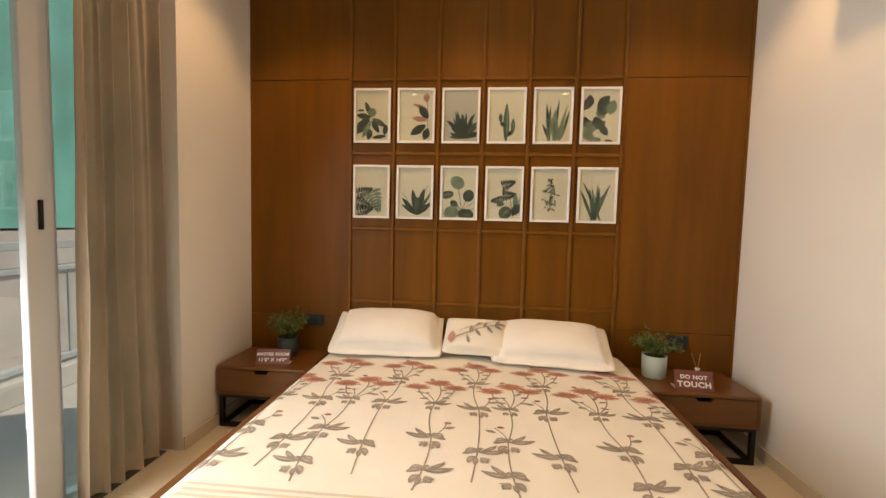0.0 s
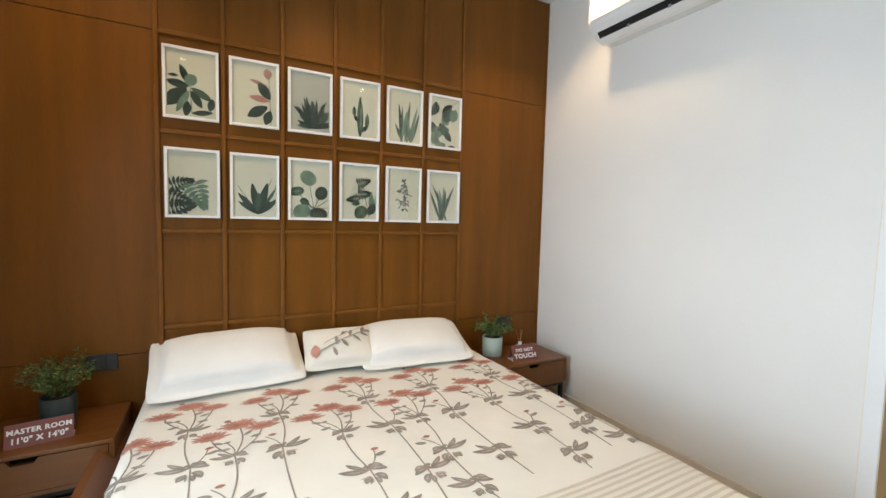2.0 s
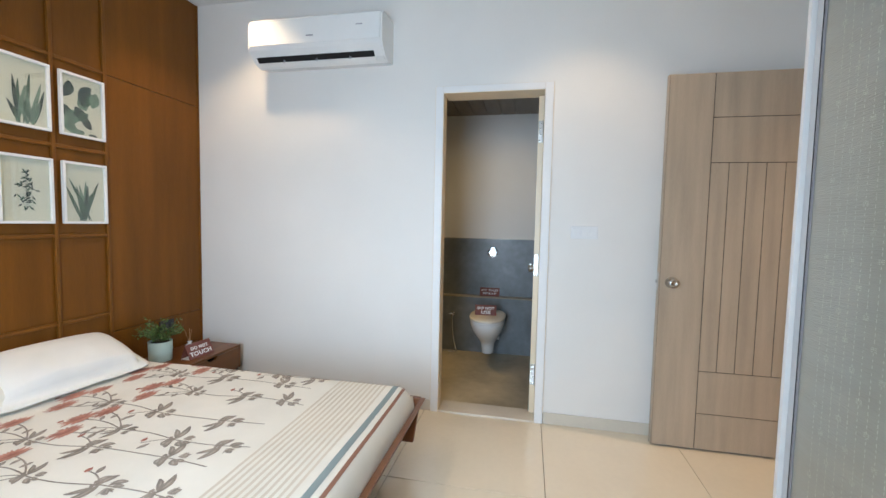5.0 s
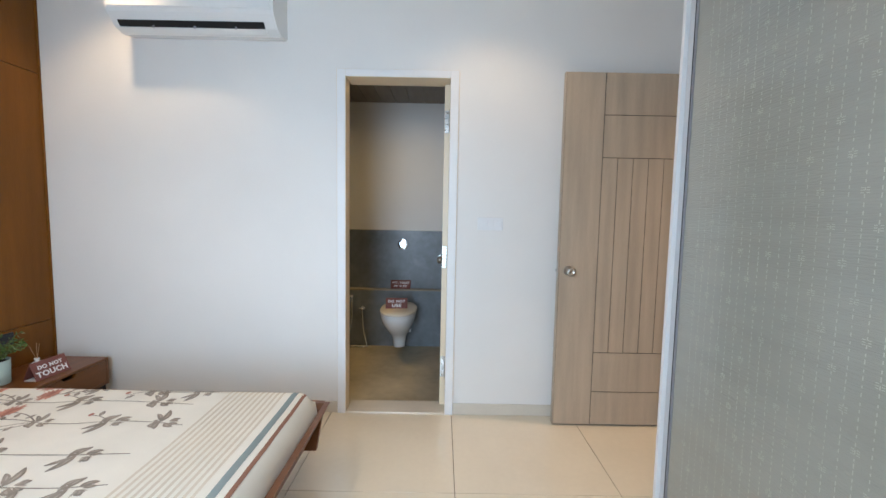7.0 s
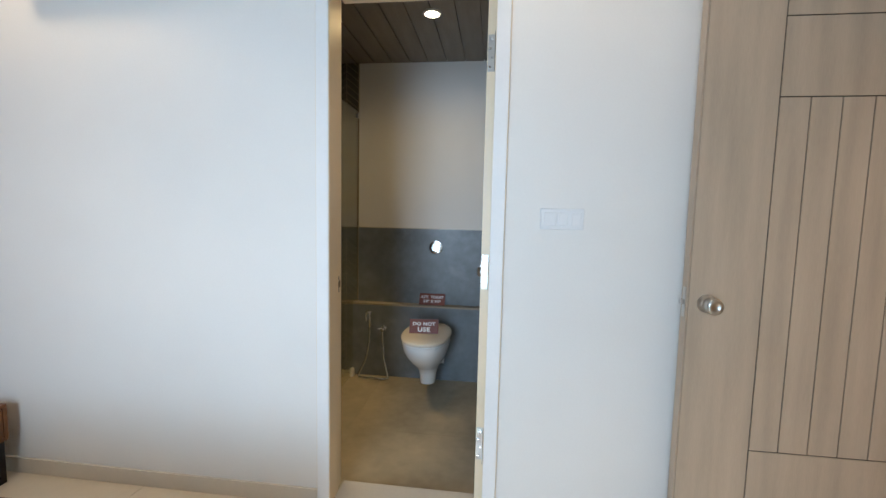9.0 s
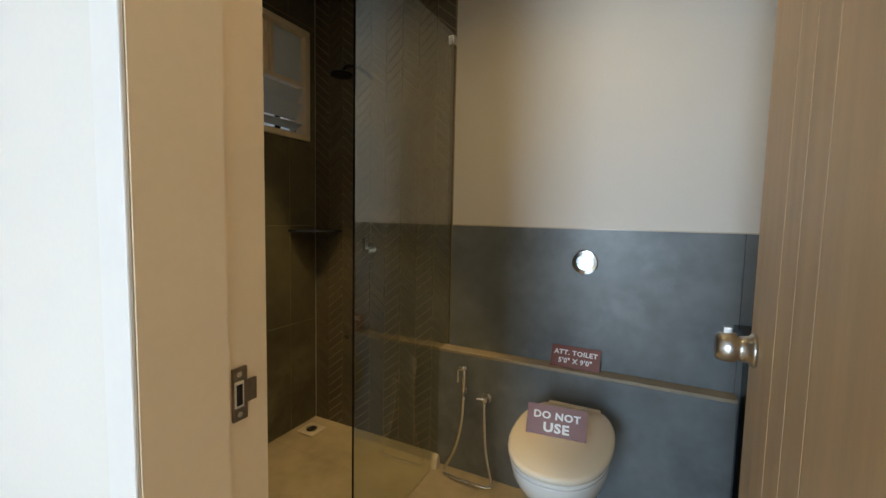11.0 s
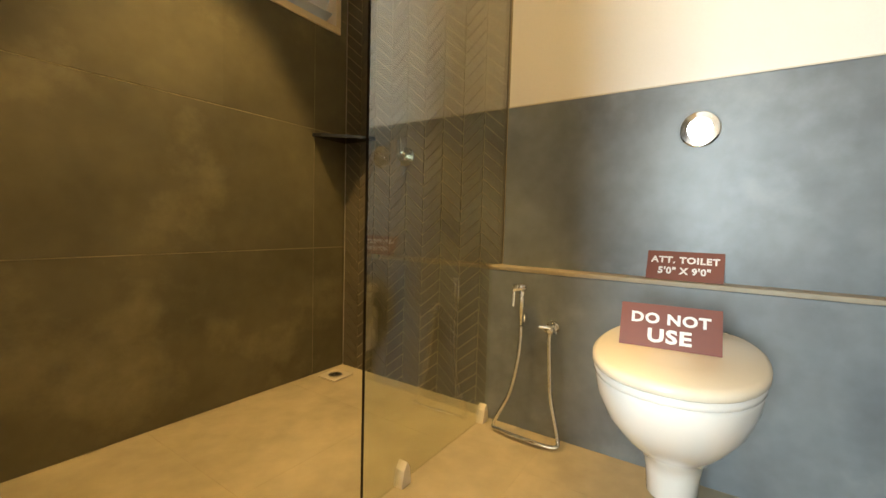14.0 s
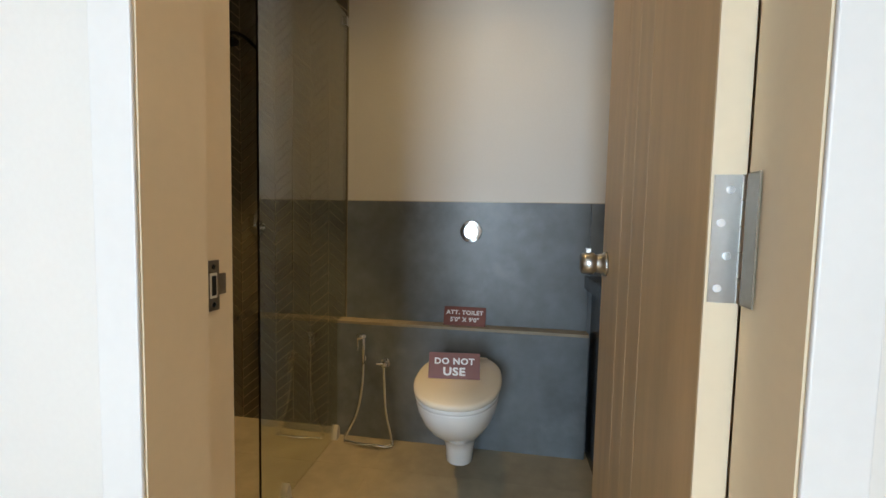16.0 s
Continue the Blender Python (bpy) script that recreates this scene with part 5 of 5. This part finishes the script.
part("lid", loft([oval(-0.325, 0.297, 0.178, 0.426, -0.085), oval(-0.325, 0.303, 0.182, 0.430, -0.083), oval(-0.325, 0.303, 0.182, 0.444, -0.083), oval(-0.325, 0.291, 0.172, 0.451, -0.09), oval(-0.335, 0.18, 0.10, 0.453, -0.13)]), SEAT, wc, "ivory closed lid", smooth=True)
part("hinge", box(-0.085, -0.045, -0.11, 0.11, 0.405, 0.446, 0.008), SEAT, wc)


def flat_card(name, x, y, z, w, h, tilt, rz, lines, label):
    r = root(name, x, y, z, rz, label=label, category="sign", group="printed cards")
    m = pose(0, 0, 0, 0, 0, -90) @ pose(0, 0, 0, -tilt)
    me = finish(box(-w / 2, w / 2, -0.002, 0.002, 0, h), "card", MAROON)
    me.transform(m)
    o_ = new("card", me)
    o_.parent = r
    for text, size, up, st_ in lines:
        lettering(text, size, LETTER, r, m @ pose(0, -0.0028, up), stretch=st_, bold=size * 0.034)
    return r


flat_card("sign_card", 1.655, -2.172, LZ + 0.001, 0.215, 0.098, 24, 0, [("ATT. TOILET", 0.032, 0.067, 1.05), ("5'0\" X 9'0\"", 0.033, 0.030, 1.0)], "maroon card with white room dimensions leaning on the ledge")
tc2 = tent_card(1.285, -2.172, 0.4535, -90 + 6, 0.215, 0.098, [("DO NOT", 0.038, 0.070, 1.12), ("USE", 0.048, 0.028, 1.2)], "maroon tent card warning in white letters on the toilet lid")

fl = root("flush_plate", EBX - 0.012, -2.190, 1.058, label="round chrome flush button on the cement wall", category="flush button")
for nm, prf in (("plate", [(0.0, 0.0), (0.056, 0.0), (0.057, 0.005), (0.053, 0.009), (0.035, 0.0112), (0.034, 0.003), (0.0, 0.003)]), ("button", [(0.0, 0.0032), (0.031, 0.0032), (0.030, 0.0135), (0.026, 0.015), (0.0, 0.015)])):
    me = finish(lathe(prf, 48), nm, CHROME)
    me.transform(pose(0, 0, 0, 0, -90, 0))
    o = new(nm, me)
    o.parent = fl

hf = root("health_faucet", LXF, -1.66, 0.0, label="chrome bidet spray with a hose on the ledge", category="bidet spray")
part("holder", box(-0.03, 0.0, -0.012, 0.012, 0.375, 0.405, 0.004), CHROME, hf)
part("handle", tube([(-0.035, 0.0, 0.36), (-0.035, 0.0, 0.46), (-0.037, 0.0, 0.50)], [0.008, 0.010, 0.011], 10), CHROME, hf, smooth=True)
part("spray_head", tube([(-0.036, -0.016, 0.508), (-0.038, 0.0, 0.508), (-0.052, 0.030, 0.502)], [0.011, 0.014, 0.016], 10), CHROME, hf, smooth=True)
part("trigger", box(-0.058, -0.050, 0.020, 0.030, 0.435, 0.50, 0.002), CHROME, hf)
va = part("valve", tube([(0.0, -0.11, 0.365), (-0.045, -0.11, 0.365)], 0.016, 12), CHROME, hf, smooth=True)
part("valve_lever", tube([(-0.040, -0.11, 0.372), (-0.05, -0.075, 0.372)], 0.006, 8), CHROME, va)
part("valve_rose", tube([(-0.0005, -0.11, 0.365), (-0.006, -0.11, 0.365)], 0.026, 16), CHROME, va)
part("hose", tube(smooth_path([(-0.035, 0.0, 0.36), (-0.04, 0.004, 0.24), (-0.05, 0.03, 0.10), (-0.07, 0.085, -0.028), (-0.085, 0.05, -0.038), (-0.10, -0.06, -0.034), (-0.085, -0.155, -0.040), (-0.06, -0.165, -0.02), (-0.045, -0.128, 0.12), (-0.035, -0.112, 0.28), (-0.035, -0.11, 0.352)], 7), 0.0082, 8), CHROME, hf, "ribbed steel hose", smooth=True)

# shower fittings
mx = root("shower_mixer", EBX, -0.998, 1.05, label="chrome shower mixer on the chevron tiles", category="mixer tap")
part("rose", tube([(-0.004, 0, 0), (-0.016, 0, 0)], 0.045, 20), CHROME, mx)
part("body", tube([(-0.016, 0, 0), (-0.06, 0, 0)], 0.022, 16), CHROME, mx)
part("lever", box(-0.075, -0.045, -0.012, 0.012, 0.005, 0.075, 0.004), CHROME, mx)
spt = root("bath_spout", EBX, -0.985, 0.582, label="chrome bath spout on the chevron tiles", category="spout")
part("rose", tube([(-0.004, 0, 0), (-0.012, 0, 0)], 0.032, 20), CHROME, spt)
part("spout", box(-0.20, -0.012, -0.020, 0.020, -0.016, 0.012, 0.005), CHROME, spt)
sh = root("corner_shelf", EBX - 0.012, NBY - 0.012, 1.145, label="dark stone corner shelf in the shower", category="shelf")
part("board", prism([(0.0, 0.0), (-0.215, 0.0), (-0.20, -0.045), (-0.045, -0.20), (0.0, -0.215)], "z", 0.0, 0.016), COUNTER, sh)
dr = root("floor_drain", 1.555, -0.685, BZ + 0.004, label="square pale floor drain in the shower", category="drain")
part("tray", box(-0.062, 0.062, -0.062, 0.062, 0.0, 0.005, 0.001), SKIRT, dr)
part("grate", lathe([(0.0, 0.0052), (0.036, 0.0052), (0.036, 0.0075), (0.0, 0.0075)], 20), STEEL, dr)
# the grate is solid: dark strips on top carry the shade of its slots
for k in range(5):
    part("slot", box(-0.024 + 0.012 * k - 0.003, -0.024 + 0.012 * k + 0.003, -0.018, 0.018, 0.0076, 0.0082), GAP_SHADE, dr)
shd = root("overhead_shower", EBX, -1.00, 2.02, label="dark overhead shower on a bent arm", category="shower")
part("arm", tube(smooth_path([(-0.004, 0, 0.0), (-0.12, 0, 0.02), (-0.22, 0, 0.0), (-0.26, 0, -0.04)], 5), 0.009, 8), BLACK, shd)
part("head", lathe([(0.0, -0.065), (0.055, -0.065), (0.058, -0.055), (0.02, -0.04), (0.0, -0.038)], 20, cx=-0.265), BLACK, shd)

# vanity
vn = root("vanity_unit", 0, 0, 0, label="black stone washbasin counter over a dark cabinet", category="vanity")
part("countertop", box(1.18, EBX - 0.013, SBY + 0.002, -2.762, 0.79, 0.852, 0.003), COUNTER, vn)
part("cabinet", box(1.24, EBX - 0.013, SBY + 0.002, -2.800, BZ + 0.0, 0.789, 0.002), COUNTER, vn)

# toilet door leaf, open into the toilet
dl = root("door_1", 0.110, -2.615, 0.0, rz=-2.8, label="open tan laminate toilet door with vertical grooves", category="door", kind="structure")
LL = 0.692
for x0, x1 in ((0.0, 0.272), (0.2745, 0.372), (0.3745, 0.472), (0.4745, LL + 0.002)):
    part("board", box(x0 + 0.0005, x1, -0.0024, 0.0, 0.016, OZ - 0.006), BATHDOOR, dl)
# core darker than the boards, which colours groove shade in
part("core", box(0.001, LL, -0.033, -0.0026, 0.016, OZ - 0.006), BED_WOOD, dl)
part("board", box(0.001, LL, -0.037, -0.0335, 0.016, OZ - 0.006), BATHDOOR, dl)
part("edge_lipping", box(-0.0045, 0.0, -0.037, 0.0, 0.016, OZ - 0.006), JAMB, dl, "cream edge lipping")
kb = knob(dl, pose(LL - 0.06, 0.0, 1.0, 0, 0, -90), "brushed steel round knob with a thumb turn")
part("thumb_turn", box(LL - 0.064, LL - 0.056, 0.040, 0.056, 1.027, 1.042, 0.002), STEEL, kb)
for z in (0.30, 1.09, 2.02):
    h = part("hinge", box(-0.0068, -0.0047, -0.034, -0.003, z - 0.075, z + 0.075), STEEL, dl, "steel butt hinge with four screws")
    for k in range(5):
        part("knuckle", tube([(-0.0095, -0.038, z - 0.075 + 0.03 * k + 0.0006), (-0.0095, -0.038, z - 0.045 + 0.03 * k - 0.0006)], 0.0068, 12), STEEL, h, smooth=False)
    part("jamb_leaf", box(-0.042, -0.0165, -0.0345, -0.0325, z - 0.075, z + 0.075), AGED, h, "aged steel hinge leaf on the jamb")
    for k, dy in enumerate((0, 0.008, 0, 0.008)):
        part("screw", tube([(-0.0069, -0.012 - dy, z - 0.058 + 0.0385 * k), (-0.0082, -0.012 - dy, z - 0.058 + 0.0385 * k)], 0.0048, 10), CHROME, h)

# ---------------------------------------------------------------- tiles
flr = setting("floor", box(LX - 0.25, -0.001, SY - 0.15, 0.05, -0.1, -0.006), GROUT, "glossy ivory floor tiles with dark joints", "floor")
TS = 0.835
tx = [-0.83 + TS * k for k in range(-3, 2)]
ty = [-1.865 + TS * k for k in range(-3, 4)]
for a in tx:
    for b in ty:
        x0, x1 = max(a, LX - 0.25), min(a + TS, -0.0015)
        y0, y1 = max(b, SY - 0.15), min(b + TS, 0.049)
        if x1 - x0 > 0.02 and y1 - y0 > 0.02:
            part("tile", box(x0 + 0.0016, x1 - 0.0016, y0 + 0.0016, y1 - 0.0016, -0.012, 0.0, 0.0008), TILE, flr)
bfl = setting("floor_toilet", box(JD, EBX, SBY, NBY, -0.2, BZ - 0.0015), BATHFLOOR, "grey-brown cement toilet floor tiles", "floor")
for k in range(3):
    for j in range(5):
        x0, x1 = JD + 0.001 + 0.6 * k, min(JD + 0.001 + 0.6 * (k + 1), EBX - 0.001)
        y1 = NBY - 0.013 - 0.6 * j
        y0 = max(y1 - 0.6, SBY + 0.001)
        if y1 - y0 > 0.02 and x1 - x0 > 0.02:
            part("tile", box(x0 + 0.0004, x1 - 0.0004, y0 + 0.0004, y1 - 0.0004, BZ - 0.012, BZ), BATHFLOOR, bfl)
tw = root("shower_wall_tiles", 0, 0, 0, label="large umber cement tiles on the shower wall", category="wall tiles", kind="structure")
zs = [BZ, 0.597, 1.182, 1.767, 2.352, BCEIL]
xs = [WT + 0.001, 0.30, 1.50, EBX - 0.013]
part("joint_bed", box(WT + 0.001, EBX - 0.0135, NBY - 0.0108, NBY - 0.0004, BZ, WZ0 - 0.002), PALEGROUT, tw)
for z0, z1 in zip(zs, zs[1:]):
    for x0, x1 in zip(xs, xs[1:]):
        pieces = [(x0, x1, z0, z1)]
        if z1 > WZ0 and z0 < WZ1 and x1 > WX0 and x0 < WX1:
            pieces = [(x0, min(x1, WX0), z0, z1), (max(x0, WX1), x1, z0, z1), (max(x0, WX0), min(x1, WX1), z0, min(z1, WZ0)), (max(x0, WX0), min(x1, WX1), max(z0, WZ1), z1)]
        for a, b, c, d in pieces:
            if b - a > 0.01 and d - c > 0.01:
                ga, gb = 0.0016 * (a == x0), 0.0016 * (b == x1)
                gc, gd = 0.0020 * (c == z0), 0.0020 * (d == z1)
                part("tile", box(a + ga, b - gb, NBY - 0.012, NBY - 0.0109, c + gc, d - gd), SHOWERTILE, tw)
tw2 = root("shower_wall_tiles", 0, 0, 0, label="umber cement tiles lining the wall beside the door", category="wall tiles", kind="structure")
for z0, z1 in zip(zs, zs[1:]):
    part("tile", box(WT + 0.0005, WT + 0.012, -1.75, NBY - 0.014, z0 + 0.001, z1 - 0.001), SHOWERTILE, tw2)

# chevron tiles on the shower's end wall
cv = root("chevron_wall_tiles", EBX, 0, 0, label="dark brown chevron tiles with pale joints in the shower", category="wall tiles", kind="structure")
part("grout_bed", box(-0.008, -0.0005, -1.520, NBY - 0.013, BZ, BCEIL), CHEVGROUT, cv)
CW, CH, RISE, GAP = 0.104, 0.056, 0.080, 0.0055
shapes = {}
for s in (0, 1):
    lo, hi = (0.0, RISE) if s == 0 else (RISE, 0.0)
    outline = [(GAP / 2, lo + GAP / 2), (CW - GAP / 2, hi + GAP / 2), (CW - GAP / 2, hi + CH - GAP / 2), (GAP / 2, lo + CH - GAP / 2)]
    shapes[s] = finish(prism(outline, "x", -0.0125, -0.0081), "tile", CHEVRON)
rest = bmesh.new()
for c in range(9):
    y = -1.518 + CW * c
    for k in range(-4, 52):
        z = BZ + 0.003 + CH * k
        if z < BZ - 0.15 or z > BCEIL - 0.01:
            continue
        if z < 1.75:
            o = new("tile", shapes[c % 2])
            o.location = (0, y, z)
            o.parent = cv
        else:
            lo, hi = (0.0, RISE) if c % 2 == 0 else (RISE, 0.0)
            prism([(y + GAP / 2, z + lo + GAP / 2), (y + CW - GAP / 2, z + hi + GAP / 2), (y + CW - GAP / 2, z + hi + CH - GAP / 2), (y + GAP / 2, z + lo + CH - GAP / 2)], "x", -0.0125, -0.0081, rest)
tagged(part("upper_tiles", rest, CHEVRON, cv), kind="stuff")
